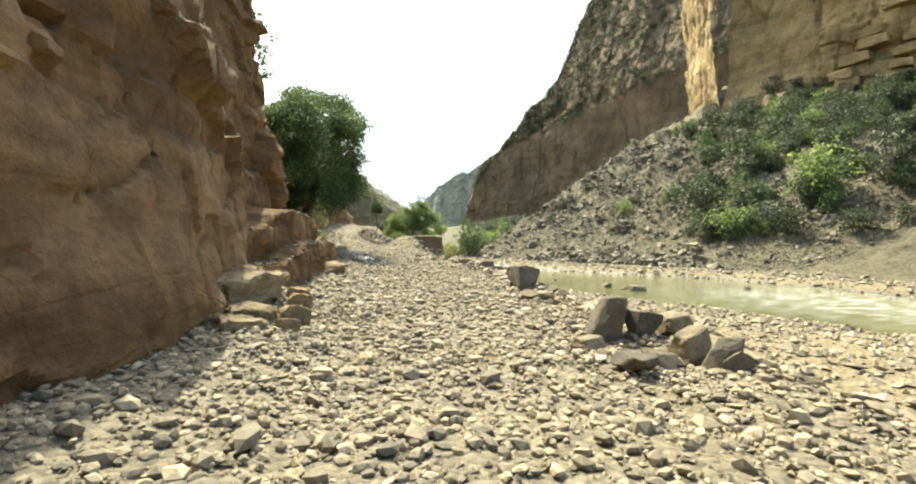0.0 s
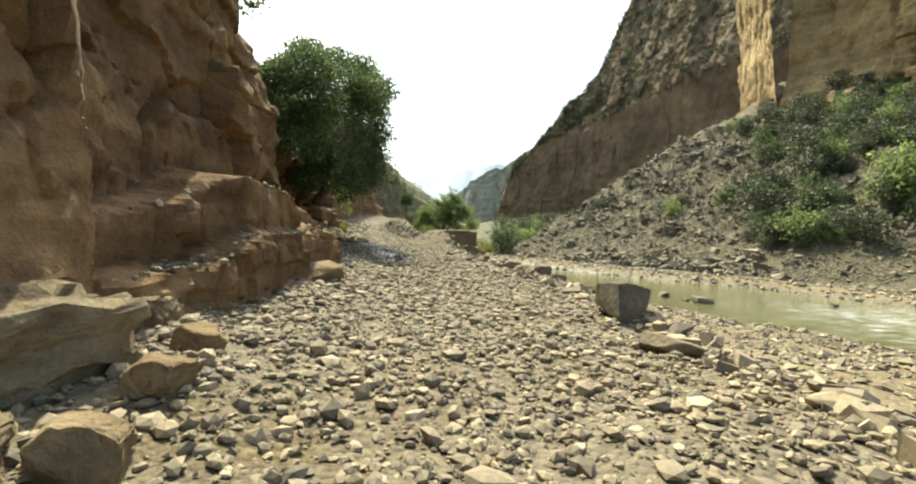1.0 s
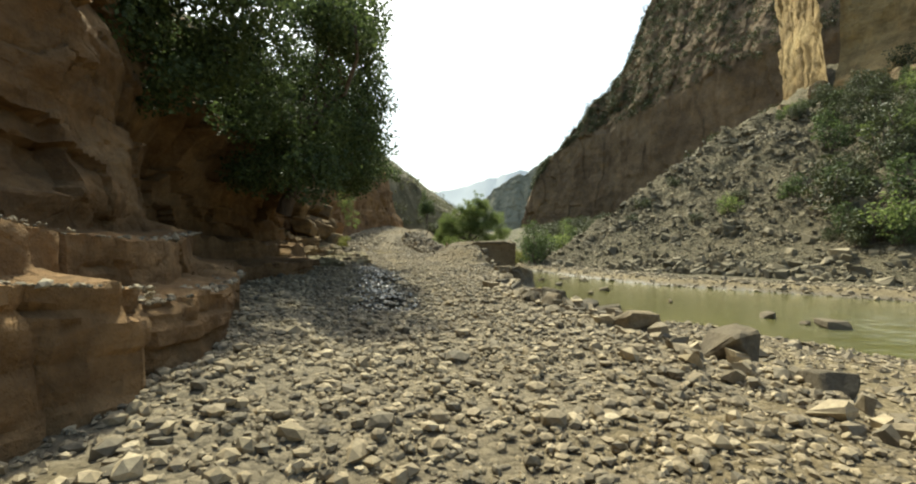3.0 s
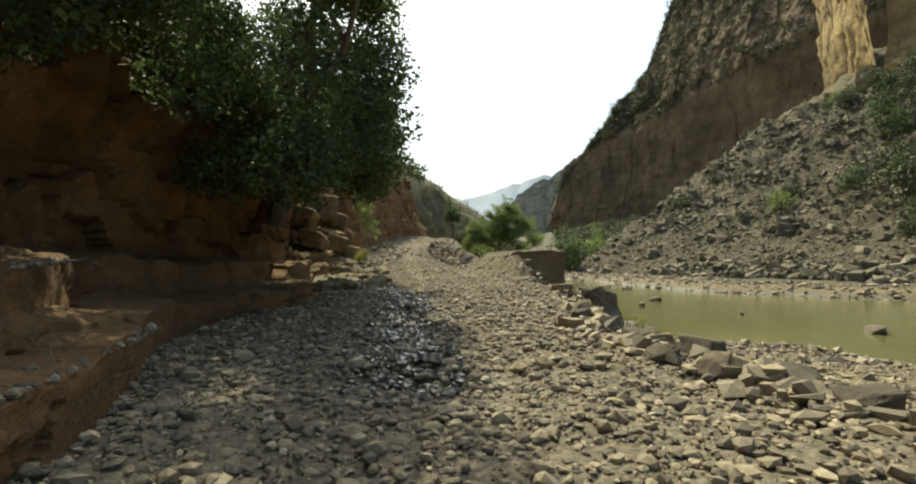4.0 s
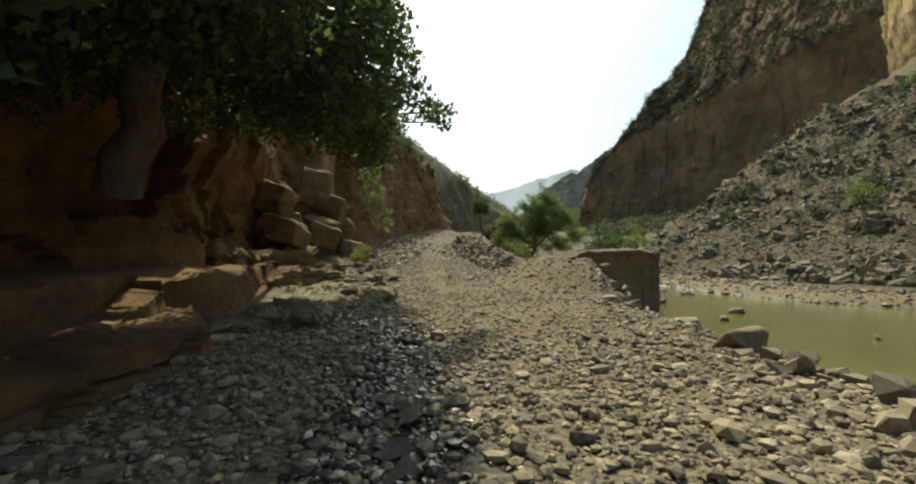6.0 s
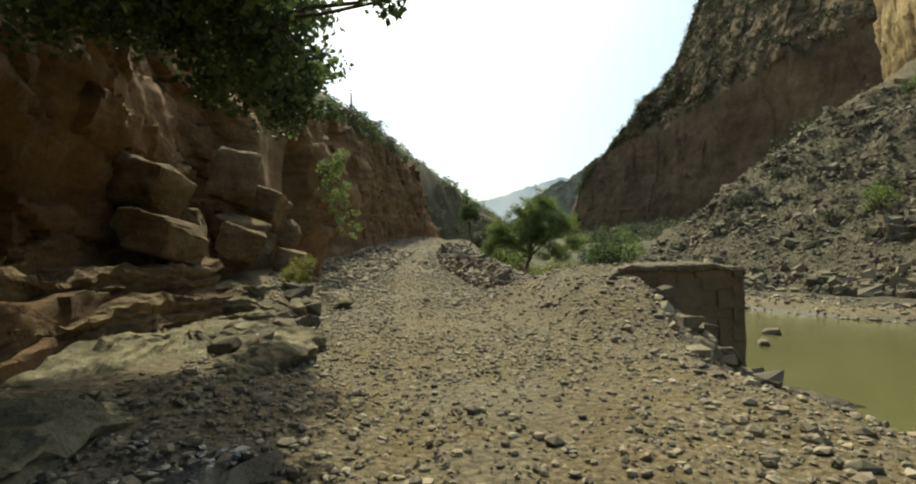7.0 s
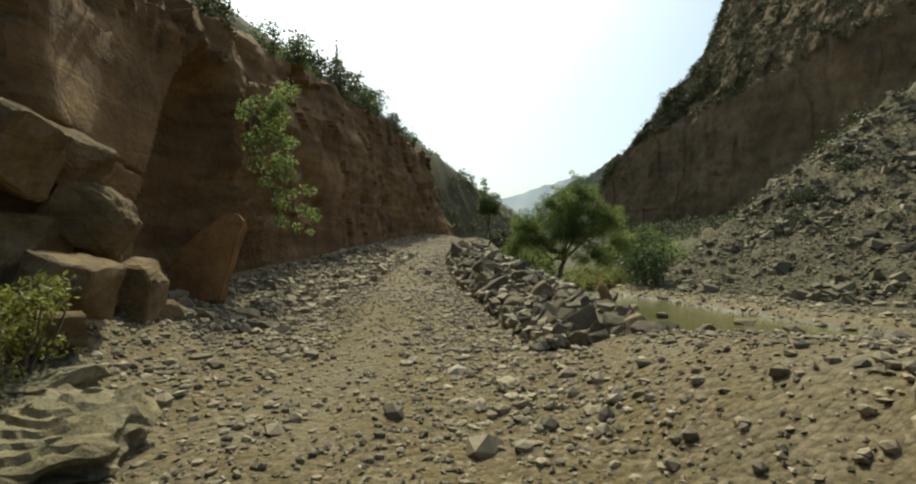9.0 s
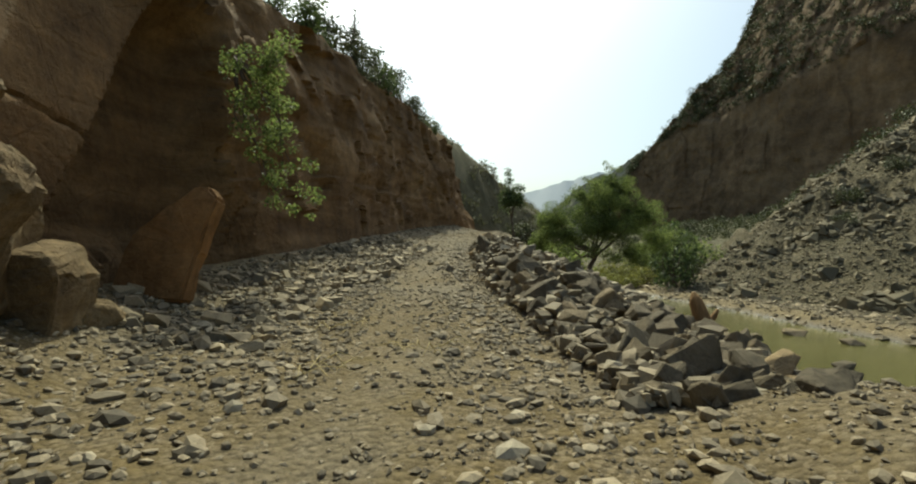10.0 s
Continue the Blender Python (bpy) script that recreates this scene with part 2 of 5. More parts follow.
def concrete_material():
    m = Mat("weathered_masonry")
    a, b = m.noise(0.9, 5, 0.65), m.noise(16.0, 5, 0.7)
    c = m.ramp(a, [(0.3, (0.13, 0.094, 0.05)), (0.7, (0.24, 0.178, 0.1))])
    c = m.mix(0.4, c, m.ramp(b, [(0.3, (0.6, 0.6, 0.6)), (0.7, (1.3, 1.3, 1.3))]), "MULTIPLY")
    return m.done(c, 0.93, m.bump(b, 0.6, 0.02, m.bump(a, 0.5, 0.08)), 0.2)


def water_material():
    m = Mat("murky_river_water")
    r = m.noise(1.6, 4, 0.6, stretch=(1.0, 0.6, 1))
    r2 = m.noise(7.0, 3, 0.6)
    c = m.ramp(m.noise(0.12, 3), [(0.3, (0.1, 0.095, 0.035)), (0.7, (0.145, 0.135, 0.052))])
    # Foam of the rapids, and a sky reflection painted in the same white.
    foam_and_sheen = m.math("MULTIPLY", m.attr("rapid_and_sheen"), m.ramp(m.noise(1.3, 5, 0.7, stretch=(0.5, 1.6, 1)), [(0.46, (0, 0, 0)), (0.62, (1, 1, 1))]))
    c = m.mix(foam_and_sheen, c, (0.62, 0.63, 0.56))
    m.done(c, 0.07, m.bump(r2, 0.3, 0.025, m.bump(r, 0.45, 0.05)), 0.5)
    return m.m


def puddle_material():
    m = Mat("shallow_clear_water")
    f = m.noise(9.0, 4, 0.6)
    w = m.noise(22.0, 3, 0.6)
    return m.done(m.ramp(f, [(0.3, (0.05, 0.045, 0.033)), (0.7, (0.09, 0.078, 0.056))]), 0.05, m.bump(w, 1.0, 0.12), 0.5)


M_PUDDLE = puddle_material()
M_BARK = bark_material()
M_WOOD = wood_material()
M_STRAW = straw_material()
M_WALL = concrete_material()
M_WATER = water_material()


# ---- noise on arrays ----
def hash2(ix, iy, seed):
    h = (ix.astype(np.int64) * 374761393 + iy.astype(np.int64) * 668265263 + seed * 1274126177) & 0xFFFFFFFF
    h = ((h ^ (h >> 13)) * 1274126177) & 0xFFFFFFFF
    return ((h ^ (h >> 16)) & 0xFFFFFF) / float(0xFFFFFF)


def vnoise(x, y, seed=0):
    ix, iy = np.floor(x), np.floor(y)
    fx, fy = x - ix, y - iy
    fx, fy = fx * fx * (3 - 2 * fx), fy * fy * (3 - 2 * fy)
    a, b = hash2(ix, iy, seed), hash2(ix + 1, iy, seed)
    c, d = hash2(ix, iy + 1, seed), hash2(ix + 1, iy + 1, seed)
    return (a + (b - a) * fx) * (1 - fy) + (c + (d - c) * fx) * fy - 0.5


def fbm(x, y, seed=0, octaves=4):
    t, amp = 0, 1.0
    for i in range(octaves):
        t = t + amp * vnoise(x * 2 ** i + 17.3 * i, y * 2 ** i + 9.1 * i, seed + i)
        amp *= 0.5
    return t


def cells(x, y, seed=0):
    """Random value of the nearest jittered cell, the gap between the nearest two cell centres, and the nearest centre."""
    ix, iy = np.floor(x), np.floor(y)
    best, second, value, mx, my = np.full(x.shape, 9.0), np.full(x.shape, 9.0), np.zeros(x.shape), x.copy(), y.copy()
    for dx in (-1, 0, 1):
        for dy in (-1, 0, 1):
            cx, cy = ix + dx, iy + dy
            px, py = cx + 0.15 + 0.7 * hash2(cx, cy, seed), cy + 0.15 + 0.7 * hash2(cx, cy, seed + 1)
            d = np.maximum(abs(x - px), abs(y - py) * 0.95) * 0.7 + 0.3 * np.hypot(x - px, y - py)
            near = d < best
            second = np.where(near, best, np.minimum(second, d))
            value = np.where(near, hash2(cx, cy, seed + 2), value)
            mx, my = np.where(near, px, mx), np.where(near, py, my)
            best = np.where(near, d, best)
    return value, second - best, mx, my


def smooth(a, b, v):
    t = np.clip((v - a) / (b - a), 0, 1)
    return t * t * (3 - 2 * t)


# ---- the lie of the land ----
def table(pairs):
    ys, vs = zip(*pairs)
    fine = np.linspace(ys[0], ys[-1], 1200)
    v = np.interp(fine, ys, vs)
    k = np.hanning(25)
    pad = np.pad(v, 12, mode="edge")
    v = np.convolve(pad, k / k.sum(), mode="valid")
    return lambda y: np.interp(y, fine, v)


ROAD_X = table([(-40, 0.6), (0, -0.1), (5, -0.6), (10, -1.1), (18, -2.5), (25, -4.2), (31, -5.4), (35, -5.8), (40, -6.9), (44.5, -8.3), (47, -9.2), (52, -10.8), (60, -13.0), (75, -16.2), (95, -19.2), (120, -21)])
ROAD_Z = table([(-40, -0.4), (-1, 0.02), (8, 0.12), (13, 0.2), (20, 0.4), (25, 0.55), (31, 0.65), (36, 0.72), (41, 0.82), (44.5, 0.92), (52, 1.25), (60, 1.9), (75, 3.0), (95, 4.5), (115, 4.8), (160, 3)])
LEFT_X = table([(-40, -4.2), (0, -3.5), (8, -3.3), (13, -4.0), (17.6, -4.3), (20, -5.0), (22.5, -6.4), (25.5, -8.4), (28, -8.9), (31, -8.5), (34, -8.9), (36, -9.4), (42, -11.8), (46, -13.8), (49, -15.6), (52, -16.5), (55, -16.9), (58, -17.3), (64, -18.4), (79, -21.2), (98, -22.4), (115, -24)])
TRICKLE_X = table([(20, -3.6), (24.3, -4.2), (28, -5.4), (30, -5.9), (33.7, -6.9), (36, -8.2), (40, -9.4)])
CREST_X = table([(-40, 4.2), (0, 3.8), (7, 3.5), (13, 2.6), (20, 1.4), (24, 0.0), (27.5, -1.6), (30, -1.3), (33, -1.4), (36, -2.0), (40, -3.4), (44, -3.7), (49.6, -3.8), (51.2, -6.2), (53, -6.9), (60, -9.0), (75, -12.4), (84, -14.2), (95, -16.8), (120, -19), (200, -25)])
NEAR_X = table([(-40, 46), (0, 32), (24, 20.5), (29, 18), (36, 14.5), (42, 10.5), (46, 8.0), (51, 4), (60, 0), (72, -2.5), (85, -3.5), (100, -8), (115, -12), (150, -18), (300, -29)])
FAR_X = table([(-40, 62), (0, 48), (40, 38), (58, 33), (68, 23), (74, 15.5), (78.6, 13), (82, 11.2), (88, 8.6), (95, 6), (101, 3.9), (108, 0.4), (119, -3.6), (130, -7), (150, -13), (300, -25)])
HILL_X = table([(90, -36), (105, -34), (130, -26), (190, -14), (300, -10), (600, 0)])
WATER = -2.9


def seg_distance(x, y, a, b):
    ax, ay, bx, by = *a, *b
    t = np.clip(((x - ax) * (bx - ax) + (y - ay) * (by - ay)) / ((bx - ax) ** 2 + (by - ay) ** 2), 0, 1)
    return np.hypot(x - ax - t * (bx - ax), y - ay - t * (by - ay)), t


CLIFF_A, CLIFF_B = (2, 355), (140, 250)


def land(x, y):
    """Height of the ground, and the masks earth, sand, talus and wet."""
    x, y = np.asarray(x, float), np.asarray(y, float)
    road, crest, near, far = ROAD_Z(y), CREST_X(y), NEAR_X(y), FAR_X(y)
    # track, with two shallow ruts
    off = x - ROAD_X(y)
    rut = -0.05 * (np.exp(-((abs(off) - 0.8) / 0.3) ** 2))
    rough_y = 1 - 0.55 * smooth(34, 39, y)
    track = road + rut + (0.16 * fbm(x * 0.7, y * 0.7, 3) + 0.05 * fbm(x * 3.5, y * 3.5, 8)) * rough_y
    track = track + (0.25 + 0.75 * smooth(41.5, 44.5, y) * (1 - 0.5 * smooth(47, 50, y))) * smooth(0.2, 2.8, -(x - LEFT_X(y) - 2.6)) - 0.1
    # old roadbed left standing beside the track
    shelf = 1.96 - 0.13 * np.maximum(0, y - 45)
    mound = smooth(40.0, 43.6, y) * (1 - smooth(-3.2, -1.9, x) * smooth(42.6, 43.4, y)) * (1 - smooth(50.0, 51.0, y)) * smooth(1.5, 3.3, off)
    track = track + (shelf - 0.15 - road) * mound
    plat = smooth(44.26, 44.5, y) * (1 - smooth(50.0, 51.0, y)) * smooth(2.6, 3.8, off)
    track = track + (shelf - track) * plat
    # bank down to the river
    fall = np.maximum(0, x - crest)
    keep = (y > 44.3) & (y < 50.4)
    fall = np.where(keep, np.maximum(0, x + 1.4), fall)
    steep = np.where(keep, 14.0, 0.75 + 0.6 * smooth(25, 27, y) * (1 - smooth(32, 35, y)) + 0.15 * smooth(38, 42, y) + 0.9 * smooth(48, 49, y) * (1 - smooth(56, 62, y)))
    low = smooth(70, 80, y) * (1 - smooth(100, 125, y))
    bench = WATER + 0.06 + (0.7 + 2.8 * low) * np.clip((near - x) / (14.0 - 8.5 * low), 0, 1) + 0.22 * fbm(x * 0.6, y * 0.6, 21)
    bank = np.maximum(track - steep * fall, np.where(keep, WATER - 0.3, bench))
    bed = WATER - 0.35 + 0.25 * fbm(x * 0.5, y * 0.5, 30)
    z = np.where(x < near, bank, bank + (bed - bank) * smooth(0, 1.6, x - near))
    # far shore, debris cone under the tower, bench under the great cliff
    shore = WATER + 0.75 + 0.35 * fbm(x * 0.35, y * 0.35, 33)
    slope_x = np.gradient(np.interp(np.arange(-40, 301, 1.0), np.arange(-40, 301, 1.0), FAR_X(np.arange(-40, 301, 1.0))))
    k = np.sqrt(1 + np.interp(y, np.arange(-40, 301, 1.0), slope_x) ** 2)
    beyond = (x - far) / k
    along = (x - 3) * 0.775 + (y - 110) * 0.632
    across = (x - 3) * 0.632 - (y - 110) * 0.775
    cone = np.minimum(-2.4 + 0.482 * along, 50 + 0.1 * along) - 0.62 * np.maximum(0, -across)
    cone = cone + np.clip(along / 25, 0, 1) * (2.6 * fbm(x * 0.06, y * 0.06, 40) + 2.6 * fbm(x * 0.2, y * 0.2, 44, 3) + 1.7 * (0.22 - abs(fbm(x * 0.33 + 0.1 * y, y * 0.28, 46, 4))) * 1.8 + 1.3 * fbm(x * 0.55, y * 0.5, 48, 3))
    dc, tc = seg_distance(x, y, CLIFF_A, CLIFF_B)
    foot = 14 + 14 * tc - 0.16 * dc + 1.5 * fbm(x * 0.08, y * 0.08, 47)
    rise = np.maximum(np.maximum(cone, foot), shore)
    z = np.where(beyond > -1.2, z + (rise - z) * smooth(-1.2, 2.2, beyond), z)
    # hillside behind the left cliff
    hill = 2.5 + np.minimum(2.5 * (HILL_X(y) - x), 0.75 * (-7 - x)) + 2.5 * fbm(x * 0.03, y * 0.03, 50) + 1.2 * fbm(x * 0.2, y * 0.2, 52)
    z = np.where(y > 92, np.maximum(z, np.minimum(hill, 62 + 6 * fbm(x * 0.02, y * 0.02, 54)) * smooth(92, 125, y) + z * (1 - smooth(92, 125, y))), z)
    far_out = smooth(320, 520, np.hypot(x, y))
    z = z * (1 - far_out) + far_out * 6
    earth = np.clip(smooth(30, 37, y) * (1.0 - 0.5 * smooth(52, 58, y)) + 1.4 * fbm(x * 0.5, y * 0.5, 60), 0, 1) * (x < near)
    sand = np.clip(smooth(0.5, 2.0, x - crest) * (x < near + 1.0) * (y < 60) + smooth(-1.5, 0.2, beyond) * (1 - smooth(2.0, 4.5, beyond)), 0, 1)
    talus = smooth(2.0, 4.5, beyond)
    scrub = np.clip(smooth(93, 99, y) * smooth(2.0, 4.5, z - 2.6) * (x < HILL_X(y) + 8) + (foot > cone) * talus * smooth(120, 150, y) + smooth(0.15, 0.45, fbm(x * 0.1, y * 0.1, 66)) * talus * 0.5 * smooth(25, 45, across), 0, 1)
    wet = np.clip(smooth(0.35, 0.05, z - WATER) * (beyond < 6) + smooth(0.0, 0.3, fbm(x * 0.9, y * 0.9, 63) + 0.25) * smooth(1.3, 0.5, abs(x - TRICKLE_X(y))) * smooth(22, 25, y) * (1 - smooth(35, 37, y)), 0, 1)
    return z, earth, sand, talus, wet, scrub


def mesh_from(name, verts, faces, material, smooth_shade=False):
    me = bpy.data.meshes.new(name)
    me.from_pydata([tuple(v) for v in verts] if not isinstance(verts, np.ndarray) else verts.tolist(), [], faces if isinstance(faces, list) else faces.tolist())
    me.materials.append(material)
    me.update()
    if smooth_shade:
        me.polygons.foreach_set("use_smooth", [True] * len(me.polygons))
    return me


def grid_faces(nu, nv):
    i = np.arange(nu - 1)[:, None] * nv + np.arange(nv - 1)[None, :]
    return np.stack([i, i + nv, i + nv + 1, i + 1], -1).reshape(-1, 4)


def steps(*spans):
    """Coordinates from spans of (start, end, step)."""
    out = []
    for a, b, s in spans:
        out.extend(np.arange(a, b - 1e-6, s))
    return np.array(out)


def build_ground():
    xs = steps((-2600, -300, 120), (-300, -60, 14), (-60, -30, 3), (-30, -16, 0.4), (-16, 6, 0.25), (6, 30, 0.45), (30, 96, 0.75), (96, 220, 4), (220, 400, 14), (400, 2700, 120))
    ys = steps((-2600, -200, 120), (-200, -30, 12), (-30, -2, 0.8), (-2, 62, 0.27), (62, 132, 0.65), (132, 186, 1.2), (186, 300, 2.5), (300, 500, 12), (500, 2800, 120))
    gx, gy = np.meshgrid(xs, ys, indexing="ij")
    z, earth, sand, talus, wet, scrub = land(gx, gy)
    me = mesh_from("ground", np.stack([gx, gy, z], -1).reshape(-1, 3), grid_faces(len(xs), len(ys)), M_GROUND, True)
    for name, v in (("earth", earth), ("sand", sand), ("talus", talus), ("wet", wet), ("scrub", scrub)):
        me.attributes.new(name, "FLOAT", "POINT").data.foreach_set("value", np.ascontiguousarray(v.reshape(-1), dtype=np.float32))
    return tagged(new("ground", me), "stony valley floor with a gravel track, earth banks and talus", "ground", kind="structure")


build_ground()


def build_water():
    xs, ys = steps((-60, 90, 1.5)), steps((-60, 330, 1.5))
    gx, gy = np.meshgrid(xs, ys, indexing="ij")
    me = mesh_from("water", np.stack([gx, gy, np.full(gx.shape, WATER)], -1).reshape(-1, 3), grid_faces(len(xs), len(ys)), M_WATER, True)
    # Near patch is foam; the far one paints pale sky reflected in the water.
    rapid_and_sheen = 1.3 * np.exp(-(((gx - 29) / 9) ** 2 + ((gy - 38) / 11) ** 2)) + np.exp(-(((gx + 4) / 4.5) ** 2 + ((gy - 106) / 10) ** 2)) * 1.3
    me.attributes.new("rapid_and_sheen", "FLOAT", "POINT").data.foreach_set("value", np.ascontiguousarray(rapid_and_sheen.reshape(-1), dtype=np.float32))
    return tagged(new("water", me), "murky olive-green shallow river with small ripples", "river", kind="structure")


build_water()

# ---- left rock wall ----
CLIFF_TOP = table([(-40, 14), (11, 13), (15, 9.5), (20, 7), (30, 7.5), (38, 9.0), (43, 8.8), (50, 7.8), (58, 8.6), (64, 9.0), (79, 10.6), (98, 10), (115, 8)])
LEDGE_H1 = table([(-40, 1.1), (6, 1.1), (9, 0.95), (11.5, 2.3), (15, 1.75), (17, 1.15), (19, 1.0), (22, 0.9), (28, 0.55), (36, 0.38), (42, 0.45), (46, 0.6), (52, 0.3), (115, 0.3)])
LEDGE_D1 = table([(-40, 0.3), (6, 0.3), (9, 0.35), (13, 0.3), (16, 0.8), (19, 1.1), (22, 1.2), (30, 1.5), (36, 1.7), (42, 1.6), (46, 0.6), (52, 0.05), (115, 0.05)])
LEDGE_H2 = table([(-40, 3), (9, 2.7), (13, 3.3), (19, 1.95), (24, 1.6), (36, 1.0), (42, 0.95), (46, 1.3), (60, 3.2), (115, 3)])
LEDGE_D2 = table([(-40, 0.2), (9, 0.2), (14, 0.3), (17, 0.9), (19, 1.3), (24, 1.3), (36, 1.2), (42, 1.2), (46, 0.9), (52, 0.1), (115, 0.1)])
LEAN = table([(-40, 0.1), (4, 0.22), (8, 0.42), (15, 0.42), (19, 0.2), (30, 0.12), (44, 0.28), (52, 0.06), (60, 0.08), (80, 0.1), (100, 0.15), (115, 0.5)])
BULGE = table([(-40, 0.2), (8, 0.2), (15, 0.2), (19, 1.0), (28, 1.6), (40, 0.9), (46, 0.2), (52, 0.3), (115, 0.2)])


def set_back(y, h, hq=None):
    """Set-back of the face at height h; hq: the height of the block that the place belongs to."""
    hq = h if hq is None else hq
    jitter = 0.22 * vnoise(y * 0.9, y * 0, 66)
    out = LEDGE_D1(y) * smooth(-0.04, 0.06, h - LEDGE_H1(y) - jitter)
    out = out + LEDGE_D2(y) * smooth(-0.04, 0.08, h - LEDGE_H2(y) + jitter)
    out = out + LEAN(y) * (np.clip(hq, 0.6, 5.5) - 0.6) + 0.1 * np.maximum(0, h - 5.5)
    return out - BULGE(y) * smooth(2.4, 4.6, h) * (1 - smooth(6.0, 9.0, h))


# first stretch of the wall: place along y, foot, first shelf, second face, second shelf, upper face
TIERS = [(-40, -4.2, 3.0, -4.3, 5.0, -4.5), (0, -3.5, 3.0, -3.55, 5.0, -3.7), (5, -3.4, 3.0, -3.5, 5.0, -3.8), (8.4, -3.95, 3.0, -4.05, 4.6, -4.4), (9.2, -4.35, 2.4, -4.5, 4.0, -4.8),
         (9.6, -4.5, 0.8, -5.0, 1.5, -5.4), (10.6, -4.45, 0.95, -5.05, 1.65, -5.6), (11.15, -4.35, 0.98, -4.95, 1.75, -5.7), (11.3, -4.08, 1.0, -4.8, 1.8, -5.7), (12.15, -4.12, 1.36, -4.75, 2.2, -5.8),
         (12.35, -4.2, 1.4, -4.45, 2.3, -5.7), (13.7, -4.3, 1.42, -4.45, 2.3, -5.7), (14.85, -4.35, 1.45, -4.48, 2.12, -5.7), (15.05, -4.6, 1.55, -5.0, 2.1, -5.9), (16.2, -4.65, 1.62, -5.15, 2.05, -6.3),
         (17.1, -4.7, 1.5, -5.25, 2.0, -6.7), (18.2, -4.62, 1.38, -5.45, 1.9, -7.1), (18.5, -4.9, 1.2, -5.6, 1.85, -7.2), (20, -5.1, 1.2, -5.9, 1.8, -7.3), (22, -6.1, 1.15, -7.0, 1.9, -7.8), (28, -9.0, 1.2, -10.2, 2.2, -10.8)]


def tier(column, y):
    return np.interp(y, [r[0] for r in TIERS], [r[column] for r in TIERS])


def build_left_cliff():
    ys = steps((-40, -4, 0.6), (-4, 4, 0.12), (4, 24, 0.06), (24, 57, 0.12), (57, 116, 0.4))
    rows = 150
    v = np.linspace(0, 1, rows)
    tail = np.array([0.3, 0.8, 1.6, 3.0, 6.0, 12.0, 30.0, 70.0])
    gy, gv = np.meshgrid(ys, v, indexing="ij")
    top = CLIFF_TOP(gy) + 0.8 * fbm(gy * 0.35, gy * 0, 69)
    h = -0.8 + (top + 0.8) * gv ** 1.35
    wob = 0.5 * fbm(gy * 0.3, h * 0.3, 70) + 0.07 * fbm(gy * 1.6, h * 1.6, 68)
    late = smooth(48, 56, gy)
    sy, sh = gy + wob + (0.16 + 0.4 * late) * h, h + 0.4 * wob + (0.06 - 0.4 * late) * gy
    big, gap1, c1x, c1y = cells(sy / 3.0, sh / 2.1, 71)
    mid, gap2, c2x, c2y = cells(sy / 1.15 + 40, sh / 1.0, 75)
    broken = (smooth(-0.15, 0.15, fbm(gy * 0.25, h * 0.3, 78)) * 0.6 + 0.4) * (1 - 0.8 * smooth(49, 56, gy))
    hq = h + (0.45 - 0.3 * late) * (c1y * 2.1 - sh) + 0.55 * broken * (c2y * 1.0 - sh)
    back = set_back(gy, h, hq)
    face1 = (hash2(np.floor(c1x * 97), np.floor(c1y * 89), 5) - 0.5) * 0.35 * (sy - c1x * 3.0)
    face2 = (hash2(np.floor((c2x - 40) * 97), np.floor(c2y * 89), 6) - 0.5) * 0.5 * (sy - (c2x - 40) * 1.15)
    hollow = 0.6 * np.exp(-((gy - 53.0) / 1.2) ** 2) * smooth(5.5, 2.0, h)
    out = (big - 0.5) * (0.75 - 0.55 * late) + (mid - 0.5) * 0.5 * broken + face1 + face2 * broken
    out = out - 0.16 * (1 - late) * np.exp(-(gap1 / 0.018) ** 2) - 0.1 * np.exp(-(gap2 / 0.025) ** 2) * broken
    out = out + (0.2 + 0.35 * late) * fbm(gy * (0.45 - 0.2 * late), h * 0.5, 80) + (0.13 - 0.09 * late) * fbm(gy * 2.2, h * 2.6, 85, 5)
    fade = smooth(0.2, 2.4, h) * 0.5 + 0.5
    x = LEFT_X(gy) - back + out * fade - hollow
    x = np.minimum(x, LEFT_X(gy) + 0.4 + 0.12 * np.maximum(0, h - 3))
    z0 = ROAD_Z(gy) + h
    chip = 0.07 * fbm(gy * 1.9, h * 0, 64, 3)
    up1 = smooth(-0.03, 0.05, z0 - tier(2, gy) - chip)
    up2 = smooth(-0.03, 0.06, z0 - tier(4, gy) + chip)
    shelf2 = tier(4, gy)
    near_x = tier(1, gy) + (tier(3, gy) - tier(1, gy)) * up1 + (tier(5, gy) - tier(3, gy)) * up2 - 0.04 * h
    near_x = near_x - (0.1 + 0.12 * smooth(14, 20, gy)) * np.maximum(0, z0 - shelf2)
    free = smooth(0.1, 0.9, z0 - shelf2)
    near_x = near_x + out * np.where(gy < 9.4, 0.42, 0.3 + 0.65 * free) + 0.06 * fbm(gy * 3.0, h * 3.0, 63, 4)
    near_x = near_x + 0.5 * (1 - smooth(8.0, 9.4, gy)) * smooth(0.4, 2.0, h) * (fbm(gy * 0.42, h * 0.3, 59, 3) - 0.25 + 0.5 * (smooth(0.1, 0.13, fbm(gy * 0.35 + 0.12 * h, h * 0.45, 57, 2)) - 0.5))
